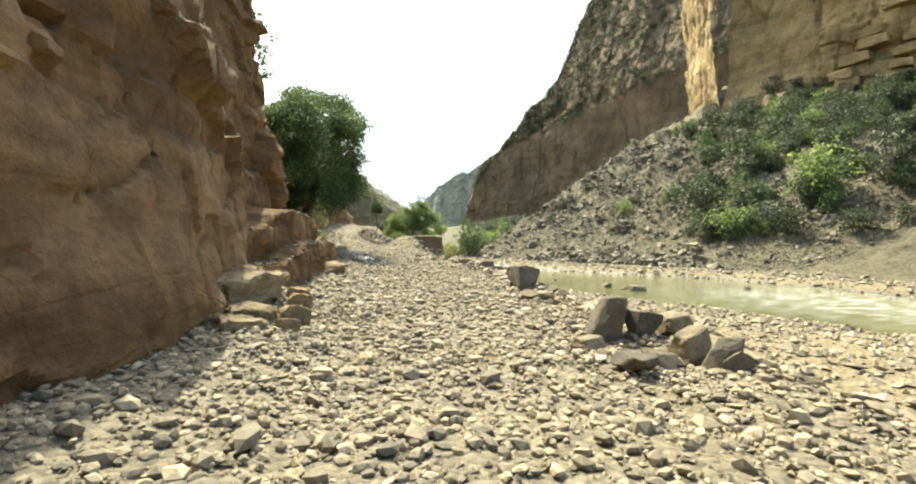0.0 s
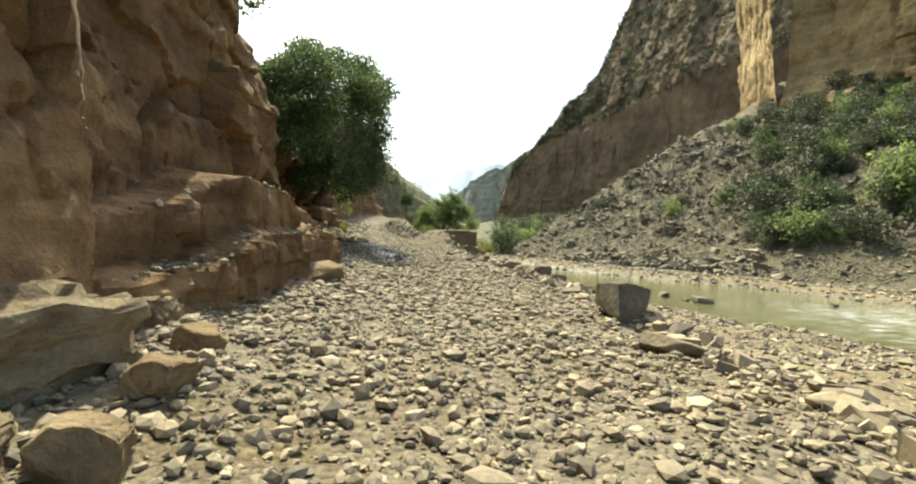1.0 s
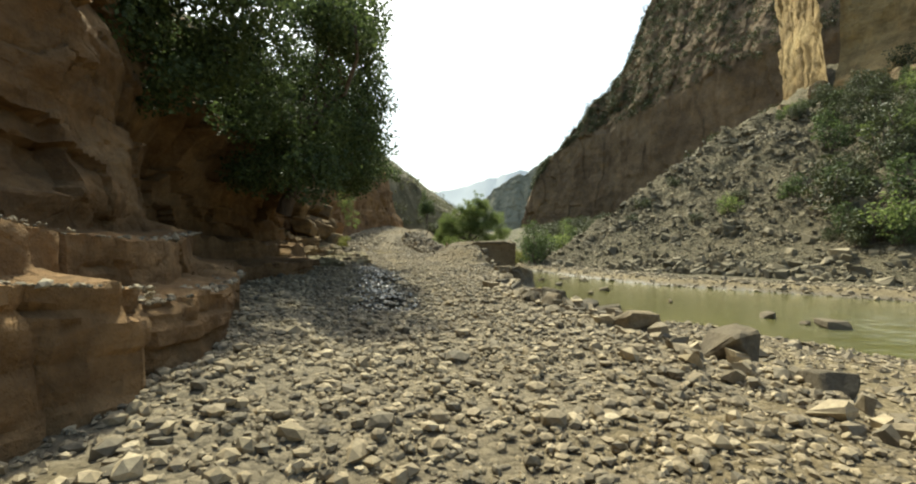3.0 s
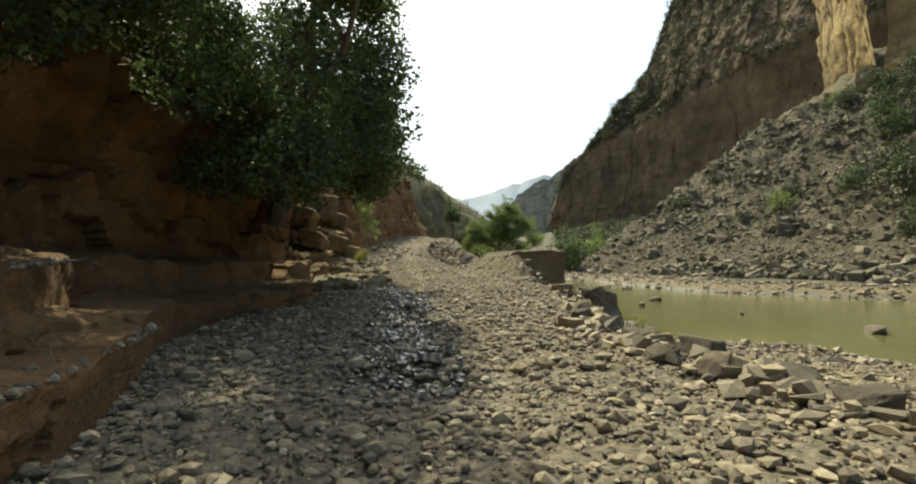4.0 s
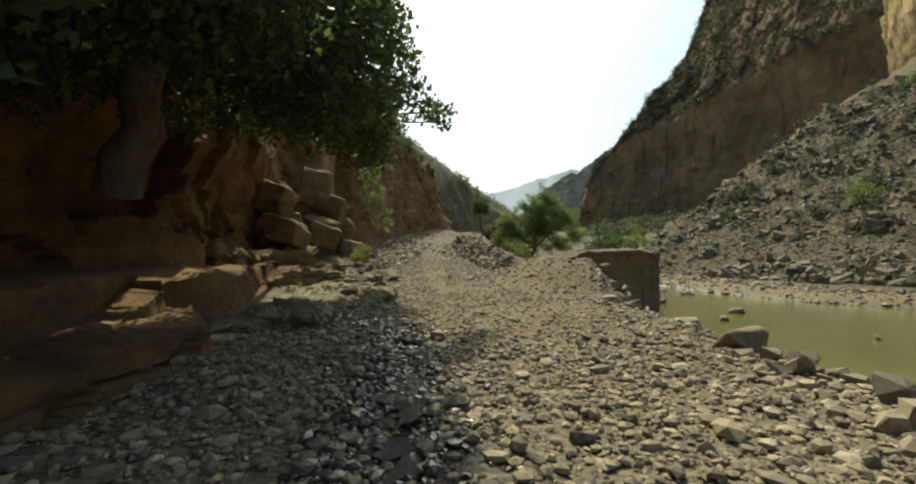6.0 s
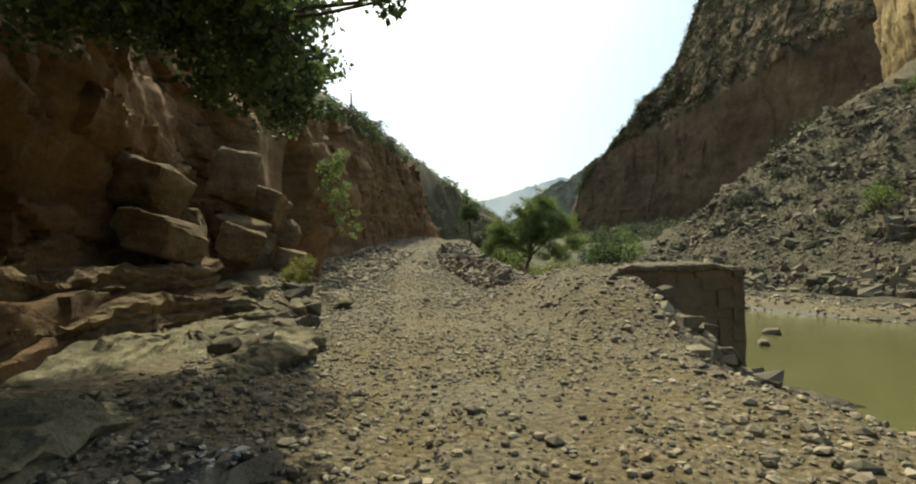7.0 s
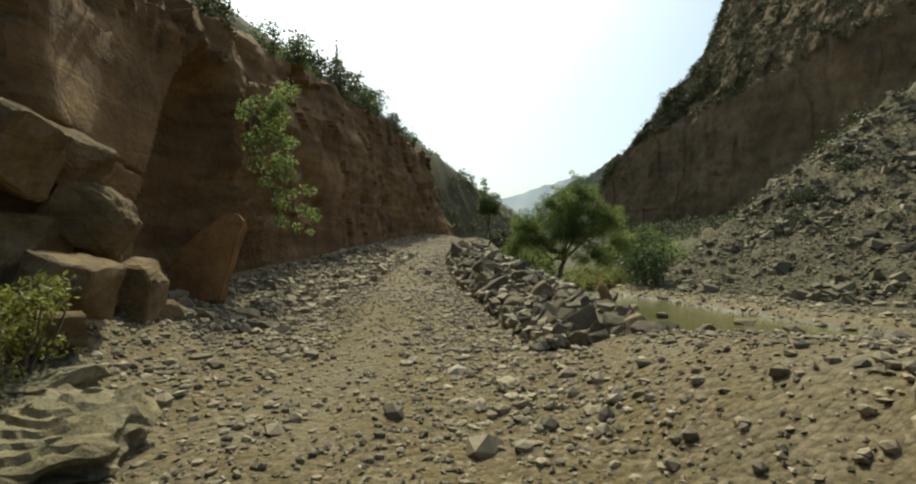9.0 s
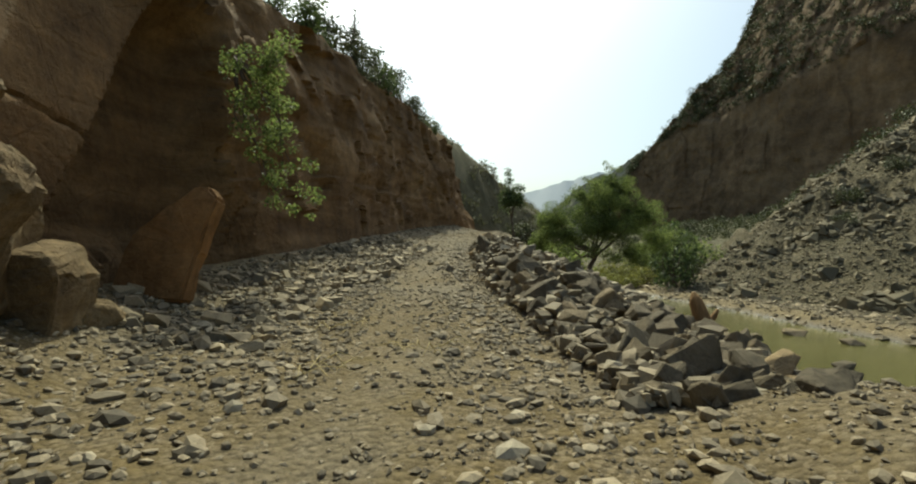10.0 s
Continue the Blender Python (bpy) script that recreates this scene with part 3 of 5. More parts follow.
    # upright joints and bedding cracks in the lower tiers
    for jy, lean, deep in ((10.95, 0.1, 0.1), (11.7, -0.05, 0.12), (12.3, 0.05, 0.16), (13.25, 0.08, 0.16), (14.2, -0.06, 0.08), (14.95, 0.04, 0.2), (16.4, 0.1, 0.08), (17.3, -0.1, 0.07), (18.35, 0.05, 0.15), (6.1, 0.12, 0.08), (7.7, -0.08, 0.1)):
        near_x = near_x - deep * np.exp(-((gy - jy - lean * h - 0.08 * fbm(h * 1.7, h * 0 + jy, 55, 3)) / 0.045) ** 2) * smooth(-0.2, 0.1, tier(4, gy) + 0.2 - z0)
    for k, share in enumerate((0.35, 0.62, 0.85)):
        bed = z0 - share * tier(2, gy) - 0.12 * fbm(gy * 0.8, gy * 0 + k, 53, 3)
        near_x = near_x + smooth(9.2, 9.6, gy) * (1 - up1) * (0.05 * (smooth(-0.02, 0.02, bed) - 0.5) * (1 if k % 2 else -1) - 0.05 * np.exp(-(bed / 0.025) ** 2) * smooth(-0.1, 0.2, fbm(gy * 0.9, gy * 0 + k, 51)))
    # rounded masses of the upper face
    near_x = near_x + 0.9 * free * smooth(13, 16, gy) * (0.35 - abs(fbm(gy * 0.3 + 0.1 * h, h * 0.34, 61, 2))) 
    early = 1 - smooth(21.5, 25.5, gy)
    x = x + (near_x - x) * early
    # two great smooth blocks with a slanting edge, and the dark recess beyond them
    edge = 49.8 + 0.6 * (z0 - 2.6) + 0.12 * fbm(h * 0.8, h * 0, 47, 3)
    past = smooth(-0.1, 0.12, gy - edge)
    here = smooth(46.8, 48.2, gy) * (1 - smooth(54.0, 55.3, gy)) * smooth(0.6, 1.6, h) * (1 - smooth(7.0, 8.6, z0))
    calm = LEFT_X(gy) - 0.12 * np.maximum(0, h - 1) + 0.1 * fbm(gy * 0.6, h * 0.6, 45, 4) + np.where(past < 0.5, 0.25, 0.0)
    seam = 4.4 - 0.2 * (gy - 49.5) + 0.06 * fbm(gy * 2.0, gy * 0, 43, 3)
    calm = calm - 1.15 * past - (1 - past) * (0.14 * np.exp(-((z0 - seam) / 0.06) ** 2) + 0.12 * smooth(-0.05, 0.05, z0 - seam))
    x = x + (calm - x) * here
    # the foot of the wall steps back behind the bedded shelves
    x = np.minimum(x, LEFT_X(gy) - 1.7 * smooth(31.5, 34, gy) * (1 - smooth(44.5, 47.5, gy)))
    zz = ROAD_Z(gy) + h + 0.06 * fbm(gy * 2.5, x * 2.5, 88) + 0.1 * smooth(0.3, 0.8, back) * fbm(gy * 1.2, x * 1.2, 89)
    tx = x[:, -1:] - tail[None, :]
    ty = np.repeat(ys[:, None], len(tail), 1)
    tz = zz[:, -1:] + 0.42 * tail[None, :] ** 0.9 + 0.7 * fbm(tx * 0.5, ty * 0.5, 90)
    verts = np.stack([np.concatenate([x, tx], 1), np.concatenate([gy, ty], 1), np.concatenate([zz, tz], 1)], -1)
    me = mesh_from("rock_wall", verts.reshape(-1, 3), grid_faces(len(ys), rows + len(tail)), M_CLIFF, True)
    me.set_sharp_from_angle(angle=radians(30))
    return tagged(new("wall_west", me), "orange-brown jointed sandstone cliff in shade beside the track", "cliff", kind="structure")


build_left_cliff()


# ---- great cliffs across the river ----
def curtain(name, a, b, foot, tops, profile, material, label, seed, nu=200, nv=90, rough=6.0, rim=None, lay=0.5):
    """A rock face from a to b. profile: pairs of (share of height, metres set back); tops: heights along it.
    rim: heights along it above which the face lies back by lay metres a metre."""
    u, v = np.linspace(0, 1, nu), np.linspace(0, 1, nv)
    gu, gv = np.meshgrid(u, v, indexing="ij")
    a, b = Vector(a), Vector(b)
    along = (b - a).normalized()
    inward = Vector((-along.y, along.x))
    if inward.y < 0:
        inward = -inward
    length = (b - a).length
    top = np.interp(gu, *zip(*tops))
    base = np.interp(gu, *zip(*foot))
    z = base + (top - base) * gv
    back = np.interp(gv, *zip(*profile))
    s = gu * length
    calm = 1.0
    if rim:
        edge = np.interp(gu, *zip(*rim)) + rough * 2.6 * fbm(s / rough * 0.12, s * 0, seed + 20, 6)
        back = back + lay * np.maximum(0, z - edge)
        calm = 0.55 + 0.45 * smooth(-rough, rough, z - edge)
    rib, gap, _, _ = cells(s / (rough * 1.6) + 0.5 * fbm(s * 0.05, z * 0.05, seed), z / (rough * 4.5), seed + 1)
    strat = np.floor(z / (rough * 0.5) + 0.8 * fbm(s * 0.02, z * 0.02, seed + 3))
    out = (rib - 0.5) * rough * 0.5 + rough * 0.9 * fbm(s / rough * 0.3, z / rough * 0.15, seed + 5) + rough * 0.06 * (hash2(strat, strat * 0, seed) - 0.5) * 2
    out = out - rough * 0.04 * np.exp(-(gap / 0.05) ** 2) + 0.3 * rough * fbm(s / rough * 1.5, z / rough * 1.5, seed + 8, 5)
    top_rough = rough * 0.9 * fbm(s / rough * 0.6, s * 0, seed + 9) * gv
    x = a.x + along.x * s + inward.x * (back - out * calm)
    y = a.y + along.y * s + inward.y * (back - out * calm)
    me = mesh_from(name, np.stack([x, y, z + top_rough], -1).reshape(-1, 3), grid_faces(nu, nv), material, True)
    me.set_sharp_from_angle(angle=radians(40))
    return tagged(new(name, me), label, "cliff", kind="structure")


curtain("backdrop_cliff", (2, 355), (150, 242), [(0, 0), (1, 10)],
        [(0, 14), (0.03, 38), (0.08, 54), (0.12, 58), (0.16, 64), (0.2, 73), (0.24, 84), (0.28, 92), (0.32, 101), (0.345, 112), (0.37, 140), (0.4, 168), (0.44, 196), (0.48, 240), (1, 300)],
        [(0, 0), (1, 4)], M_FARCLIFF, "shaded red-brown cliff with scrub growing on its upper slope", 100, nu=320, nv=160, rough=5.0,
        rim=[(0, 22), (0.17, 60), (0.3, 70), (0.46, 76), (0.7, 88), (1, 100)], lay=0.5)
curtain("tower_cliff", (90, 164), (168, 68), [(0, 40), (1, 40)], [(0, 150), (1, 150)],
        [(0, -3), (0.08, -2.5), (0.11, 0), (0.16, 4), (1, 8)], M_TOWER, "tall tan limestone rock face above the debris slope", 120, rough=3.6)
curtain("tower_cliff_flank", (89.6, 164.4), (102, 210), [(0, 34), (1, 34)], [(0, 150), (1, 160)],
        [(0, 0), (1, 8)], M_TOWER, "sunlit side of the tall tan rock face", 130, nu=100, rough=2.5)
curtain("tower_cliff_ledges", (107, 142), (146, 88), [(0, 33), (1, 18)], [(0, 112), (1, 100)],
        [(0, -6), (0.06, -5.6), (0.065, -4.4), (0.13, -4.2), (0.135, -3.2), (0.2, -3.0), (0.205, -4.0), (0.26, -3.6), (0.265, -2.2), (0.33, -2.0), (0.335, -3.0), (0.4, -2.6), (0.405, -1.2), (0.5, -1.0), (0.505, -2.2), (0.6, -1.6), (0.605, -0.4), (1, 3)],
        M_TOWER, "bedded tan rock ledges on the side of the tall face", 160, nu=150, nv=150, rough=2.4)
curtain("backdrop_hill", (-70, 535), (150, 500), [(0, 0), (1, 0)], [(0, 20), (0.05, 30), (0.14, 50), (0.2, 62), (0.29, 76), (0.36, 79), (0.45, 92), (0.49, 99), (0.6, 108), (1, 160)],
        [(0, 0), (1, 30)], M_HILL, "rock hill further up the valley, haze put into its light colour", 140, rough=4.0)
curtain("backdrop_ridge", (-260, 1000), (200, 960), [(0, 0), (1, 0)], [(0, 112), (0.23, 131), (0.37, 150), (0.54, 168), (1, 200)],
        [(0, 0), (1, 160)], M_HAZE, "ridge closing the valley, haze painted into its pale colour", 150, nu=46, nv=9, rough=9.0)


# ---- builders for things ----
def part(name, me, parent=None, label="", loc=None):
    ob = new(name, me)
    if loc is not None:
        ob.location = loc
    if parent:
        ob.parent = parent
    if label:
        ob["label"] = label
    return ob


def empty(name, loc):
    ob = new(name)
    ob.location = loc
    ob.empty_display_size = 0.2
    return ob


def height(x, y):
    return float(land(np.array([x]), np.array([y]))[0][0])


ICO_V, ICO_F = [], []
_bm = bmesh.new()
bmesh.ops.create_icosphere(_bm, subdivisions=1, radius=1.0)
ICO_V = np.array([v.co[:] for v in _bm.verts])
ICO_F = np.array([[v.index for v in f.verts] for f in _bm.faces])
_bm.free()


def rock_mesh(name, seed, material, planes=8, cuts=2, wear=0.05, boxy=0.0, edge=0.05):
    """An angular stone 1.6 across: a skewed cube cut by planes, its edges chipped and its faces uneven."""
    rng = np.random.default_rng(seed)
    bm = bmesh.new()
    bmesh.ops.create_cube(bm, size=2.0)
    for v in bm.verts:
        v.co += Vector(rng.normal(size=3) * (0.08 if boxy else 0.2))
    for i in range(planes):
        n = Vector(rng.normal(size=3)).normalized()
        d = rng.uniform(0.98, 1.3) if boxy else rng.uniform(0.62, 1.05)
        geom = bm.verts[:] + bm.edges[:] + bm.faces[:]
        bmesh.ops.bisect_plane(bm, geom=geom, plane_co=n * d, plane_no=n, clear_outer=True)
    hull = bmesh.new()
    for v in bm.verts:
        hull.verts.new(v.co)
    bm.free()
    bm = hull
    bmesh.ops.remove_doubles(bm, verts=bm.verts[:], dist=0.04)
    bmesh.ops.convex_hull(bm, input=bm.verts[:])
    loose = [v for v in bm.verts if not v.link_faces]
    bmesh.ops.delete(bm, geom=loose, context="VERTS")
    bmesh.ops.recalc_face_normals(bm, faces=bm.faces[:])
    if edge:
        bmesh.ops.dissolve_limit(bm, angle_limit=0.06, verts=bm.verts[:], edges=bm.edges[:])
    if edge:
        bmesh.ops.bevel(bm, geom=bm.edges[:], offset=edge, segments=1, affect="EDGES")
    bmesh.ops.triangulate(bm, faces=bm.faces[:])
    if cuts:
        bmesh.ops.subdivide_edges(bm, edges=bm.edges[:], cuts=cuts, use_grid_fill=True)
        bmesh.ops.triangulate(bm, faces=bm.faces[:])
    shift = Vector((seed * 1.37, seed * 0.71, seed * 0.33))
    for v in bm.verts:
        p = v.co + shift
        v.co += (noise.noise_vector(p * 1.6) * 1.6 + noise.noise_vector(p * 5.0) * 0.8 + noise.noise_vector(p * 12.0) * 0.3) * wear
    p = np.array([v.co[:] for v in bm.verts])
    p = (p - (p.max(0) + p.min(0)) / 2) / (p.max(0) - p.min(0)) * 1.6
    for v, co in zip(bm.verts, p):
        v.co = co
    bmesh.ops.recalc_face_normals(bm, faces=bm.faces[:])
    me = bpy.data.meshes.new(name)
    bm.to_mesh(me)
    bm.free()
    me.materials.append(material)
    return me


BOULDERS = [rock_mesh("boulder", 200 + i, M_BOULDER, planes=8 + i % 4, cuts=1, wear=0.05, edge=0.06) for i in range(9)]
BLOCKS = [rock_mesh("sandstone_block", 240 + i, M_BLOCK, planes=6, cuts=3, wear=0.08, boxy=1.0, edge=0.08) for i in range(6)]
LEDGES = [rock_mesh("rock_ledge", 260 + i, M_PALEROCK, planes=5, cuts=5, wear=0.15, boxy=1.0, edge=0.08) for i in range(6)]
SHARDS = [rock_mesh("shard", 280 + i, M_LEDGE, planes=5, cuts=0, wear=0.0, edge=0.0) for i in range(10)]


def stone(x, y, size, rot=(0, 0, 0), z=None, label="", kind="boulder", group="", mesh=None, sink=0.25, name=""):
    """A loose stone. size: full extents in metres."""
    pool = BOULDERS if kind == "boulder" else (LEDGES if kind == "rock_ledge" else BLOCKS)
    i = (int(abs(x * 7.3 + y * 3.1) * 10) if mesh is None else mesh) % len(pool)
    ob = new(name or kind, pool[i])
    zz = (height(x, y) + size[2] * (0.5 - sink)) if z is None else z
    ob.matrix_world = pose(x, y, zz, *rot) @ Matrix.Diagonal((size[0] / 1.6, size[1] / 1.6, size[2] / 1.6, 1))
    return tagged(ob, label or ("angular grey limestone boulder lying on gravel" if kind == "boulder" else "weathered orange sandstone block below the cliff"), "boulder" if kind == "boulder" else "rock", group)


# ---- foliage ----
def leaf_quads(points, normals, size, rng, aspect=0.55):
    n = len(points)
    t = rng.normal(size=(n, 3))
    t -= normals * (t * normals).sum(1)[:, None] * 0.6
    t /= np.linalg.norm(t, axis=1)[:, None]
    s = np.cross(normals, t)
    s /= np.linalg.norm(s, axis=1)[:, None] + 1e-9
    L = size * rng.uniform(0.6, 1.3, n)[:, None]
    W = L * aspect
    bend = normals * L * rng.uniform(-0.12, 0.18, n)[:, None]
    v = np.stack([points, points + t * L * 0.45 + s * W * 0.5 + bend, points + t * L, points + t * L * 0.45 - s * W * 0.5 + bend], 1)
    return v.reshape(-1, 3), np.arange(n * 4).reshape(-1, 4)


def foliage_mesh(name, clumps, per, size, seed, material, aspect=0.55):
    """Leaves round clump centres. clumps: rows of x, y, z, radius."""
    rng = np.random.default_rng(seed)
    pts, nrm = [], []
    for x, y, z, r in clumps:
        k = max(8, int(per * r * r))
        d = rng.normal(size=(k, 3))
        d /= np.linalg.norm(d, axis=1)[:, None]
        rad = r * rng.uniform(0.25, 1.08, k) ** 0.6
        pts.append(np.array([x, y, z]) + d * rad[:, None] * np.array([1, 1, 0.8]))
        nn = d + rng.normal(size=(k, 3)) * 0.8
        nrm.append(nn / np.linalg.norm(nn, axis=1)[:, None])
    v, f = leaf_quads(np.concatenate(pts), np.concatenate(nrm), size, rng, aspect)
    return mesh_from(name, v, f, material)


def limb_mesh(name, paths, material=None, sides=6):
    """Tapered branches. paths: lists of (x, y, z, radius)."""
    verts, faces = [], []
    for path in paths:
        start = len(verts)
        for i, (x, y, z, r) in enumerate(path):
            a, b = path[max(0, i - 1)], path[min(len(path) - 1, i + 1)]
            ax = Vector((b[0] - a[0], b[1] - a[1], b[2] - a[2])).normalized()
            u = ax.orthogonal().normalized()
            w = ax.cross(u)
            for k in range(sides):
                ang = 2 * math.pi * k / sides
                verts.append(Vector((x, y, z)) + (u * math.cos(ang) + w * math.sin(ang)) * r)
        for i in range(len(path) - 1):
            for k in range(sides):
                p, q = start + i * sides + k, start + i * sides + (k + 1) % sides
                faces.append((p, q, q + sides, p + sides))
        faces.append(tuple(start + (len(path) - 1) * sides + k for k in range(sides)))
    return mesh_from(name, verts, faces, material or M_BARK, True)


def branch(a, b, r0, r1, rng, n=6, wob=0.12):
    a, b = np.array(a, float), np.array(b, float)
    L = np.linalg.norm(b - a)
    out = []
    off = np.zeros(3)
    for i in range(n):
        t = i / (n - 1)
        if 0 < i < n - 1:
            off = off + rng.normal(size=3) * wob * L / n
        p = a + (b - a) * t + off * math.sin(math.pi * t)
        out.append((*p, r0 + (r1 - r0) * t))
    return out


def build_tree(name, base, trunk_top, clumps, per, leaf, seed, label, leaf_mat, r0=0.22, twigs=0.6, aspect=0.55):
    """A tree: trunk, main limbs to the clumps and a crown of leaves."""
    rng = np.random.default_rng(seed)
    ob = empty(name, base)
    top = np.array(trunk_top, float)
    part("trunk", limb_mesh("trunk", [branch((0, 0, -0.3), top, r0, r0 * 0.6, rng, 7, 0.25)], sides=9), ob)
    order = sorted(clumps, key=lambda c: -c[3])
    mains = order[: max(3, len(order) // 4)]
    for c in mains[:9]:
        part("limb", limb_mesh("limb", [branch(top * rng.uniform(0.75, 1.0), c[:3], r0 * 0.45, r0 * 0.1, rng, 6, 0.3)]), ob)
    fine = []
    for c in order[9:]:
        m = min(mains, key=lambda q: (q[0] - c[0]) ** 2 + (q[1] - c[1]) ** 2 + (q[2] - c[2]) ** 2)
        if rng.uniform() < twigs:
            fine.append(branch(m[:3], c[:3], r0 * 0.13, r0 * 0.05, rng, 4, 0.2))
    for path in fine:
        part("twig", limb_mesh("twig", [path], sides=4), ob)
    part("crown", foliage_mesh("crown", clumps, per, leaf, seed + 1, leaf_mat, aspect), ob)
    return tagged(ob, label, "tree")


def cloud(rng, n, centre, radii, r_range, shell=0.45, cut=None):
    """Clump centres inside an ellipsoid, thicker towards its skin."""
    out = []
    while len(out) < n:
        d = rng.normal(size=3)
        d /= np.linalg.norm(d)
        p = d * rng.uniform(shell, 1.0) * np.array(radii) + np.array(centre)
        if cut and not cut(p):
            continue
        out.append((*p, rng.uniform(*r_range)))
    return out


def shrub_proto(seed, tall=1.0, mat=None, n=34, per=1150, leaf=0.074):
    """Meshes of a shrub about 1 high: stems and foliage."""
    rng = np.random.default_rng(seed)
    cl = cloud(rng, n, (0, 0, 0.52 * tall), (0.42, 0.42, 0.42 * tall), (0.1, 0.2), 0.35)
    cl += [(rng.uniform(-0.35, 0.35), rng.uniform(-0.35, 0.35), rng.uniform(0.12, 0.3), 0.16) for _ in range(6)]
    stems = [branch((rng.uniform(-0.05, 0.05), rng.uniform(-0.05, 0.05), -0.06), c[:3], 0.018, 0.005, rng, 4, 0.2) for c in cl[:10]]
    return limb_mesh("stems", stems, sides=4), foliage_mesh("foliage", cl, per, leaf, seed + 1, mat or M_SCRUB, 0.5)


SHRUBS = [shrub_proto(300 + i, mat=m, tall=t) for i, (m, t) in enumerate([(M_SCRUB, 1.0), (M_SCRUB, 1.25), (M_LEAF2, 1.0), (M_LEAF, 1.1), (M_SCRUB, 0.8), (M_YELLOW, 0.9)])]


def shrub(x, y, tall, which=0, z=None, label="", group="", spin=0.0, wide=1.0, name="shrub"):
    stems, leaves = SHRUBS[which]
    ob = empty(name, (0, 0, 0))
    ob.matrix_world = pose(x, y, height(x, y) - 0.04 * tall if z is None else z, 0, 0, spin) @ Matrix.Diagonal((tall * wide, tall * wide, tall, 1))
    part("woody_base", stems, ob)
    part("foliage", leaves, ob)
    return tagged(ob, label or "dense olive-green shrub on the stony slope", "shrub", group)


# ---- big tree over the track, growing from the rock wall ----
def canopy_tree():
    rng = np.random.default_rng(11)
    base = (-10.2, 32.0, 3.2)

    def clear(p):
        wx, wy, wz = p[0] + base[0], p[1] + base[1], p[2] + base[2]
        roof = 4.3 if wx > -6.9 else (3.3 if wx > -7.9 else 2.5)
        edge = -5.2 - 0.235 * (wy - 28) - max(0, wy - 37.5) * 0.2
        return wz > roof and wx < edge - 0.65

    cl = cloud(rng, 95, (1.9, -1.0, 3.8), (3.0, 6.6, 4.2), (0.6, 1.15), 0.5, clear)
    cl += cloud(rng, 52, (0.6, 5.2, 3.5), (2.6, 3.0, 2.3), (0.45, 0.9), 0.4, clear)
    cl += cloud(rng, 13, (-2.5, 8.6, 4.8), (1.3, 2.0, 1.2), (0.45, 0.8), 0.2, clear)
    cl += cloud(rng, 44, (0.1, 8.2, 2.5), (1.3, 2.3, 1.0), (0.28, 0.55), 0.2, clear)
    cl += cloud(rng, 36, (1.4, -7.2, 4.0), (1.9, 2.8, 2.5), (0.5, 0.95), 0.4, clear)
    cl += [(2.9, 4.9, 1.9, 0.38), (3.1, 5.3, 1.75, 0.24), (2.6, 4.4, 2.3, 0.45), (2.8, 5.6, 2.2, 0.3), (3.2, 5.6, 2.1, 0.18)]
    return build_tree("tree", base, (1.0, -0.6, 2.2), cl, 1050, 0.125, 12, "large dark green broad-leaved tree overhanging the track from the cliff", M_LEAF, 0.3, aspect=0.7)


canopy_tree()


def bank_tree():
    rng = np.random.default_rng(21)
    cl = cloud(rng, 70, (0.9, 0, 4.3), (4.3, 2.8, 2.6), (0.45, 0.85), 0.2)
    for centre, radii, n in [((-2.4, 0.2, 4.2), (1.7, 1.6, 1.3), 15), ((0.4, 0.0, 5.6), (2.0, 1.8, 1.5), 20), ((2.3, 0.3, 6.3), (1.7, 1.5, 1.5), 17), ((4.2, -0.2, 4.8), (1.7, 1.6, 1.3), 14), ((2.4, -0.8, 4.0), (2.2, 1.6, 1.1), 15),
                             ((-0.9, -0.6, 3.3), (1.9, 1.4, 0.8), 11), ((5.3, 0.4, 3.0), (1.7, 1.5, 1.2), 12), ((3.6, 0.2, 2.0), (2.2, 1.6, 0.9), 12), ((-3.3, 0.6, 2.5), (1.2, 1.4, 0.9), 9)]:
        cl += cloud(rng, int(n * 1.7), centre, radii, (0.4, 0.75), 0.1)
    cl += [(1.9, 0, 8.0, 0.4), (1.6, 0.3, 8.4, 0.28), (2.6, 0, 7.9, 0.35), (0.2, 0.2, 7.3, 0.35)]
    cl = [(x * 1.04 - 0.2, y, z * 1.12, r) for x, y, z, r in cl]
    return build_tree("tree", (-8.2, 84.0, height(-8.2, 84.0) - 0.1), (0.9, 0, 2.4), cl, 900, 0.13, 22, "bushy light green tree with a forked trunk on the river bank", M_LEAF2, 0.26, twigs=0.8, aspect=0.45)


bank_tree()


def slim_tree():
    rng = np.random.default_rng(31)
    cl = cloud(rng, 22, (0.2, 0, 4.3), (1.5, 1.2, 1.7), (0.45, 0.8), 0.2) + [(-0.3, 0, 6.3, 0.5), (-0.4, 0, 7.0, 0.4), (-0.5, 0, 5.8, 0.5), (-0.4, 0, 7.5, 0.3)]
    return build_tree("tree", (-15.6, 95.0, height(-15.6, 95.0)), (0.0, 0, 2.4), cl, 500, 0.2, 32, "slender dark green tree at the edge of the track", M_LEAF, 0.13)


slim_tree()


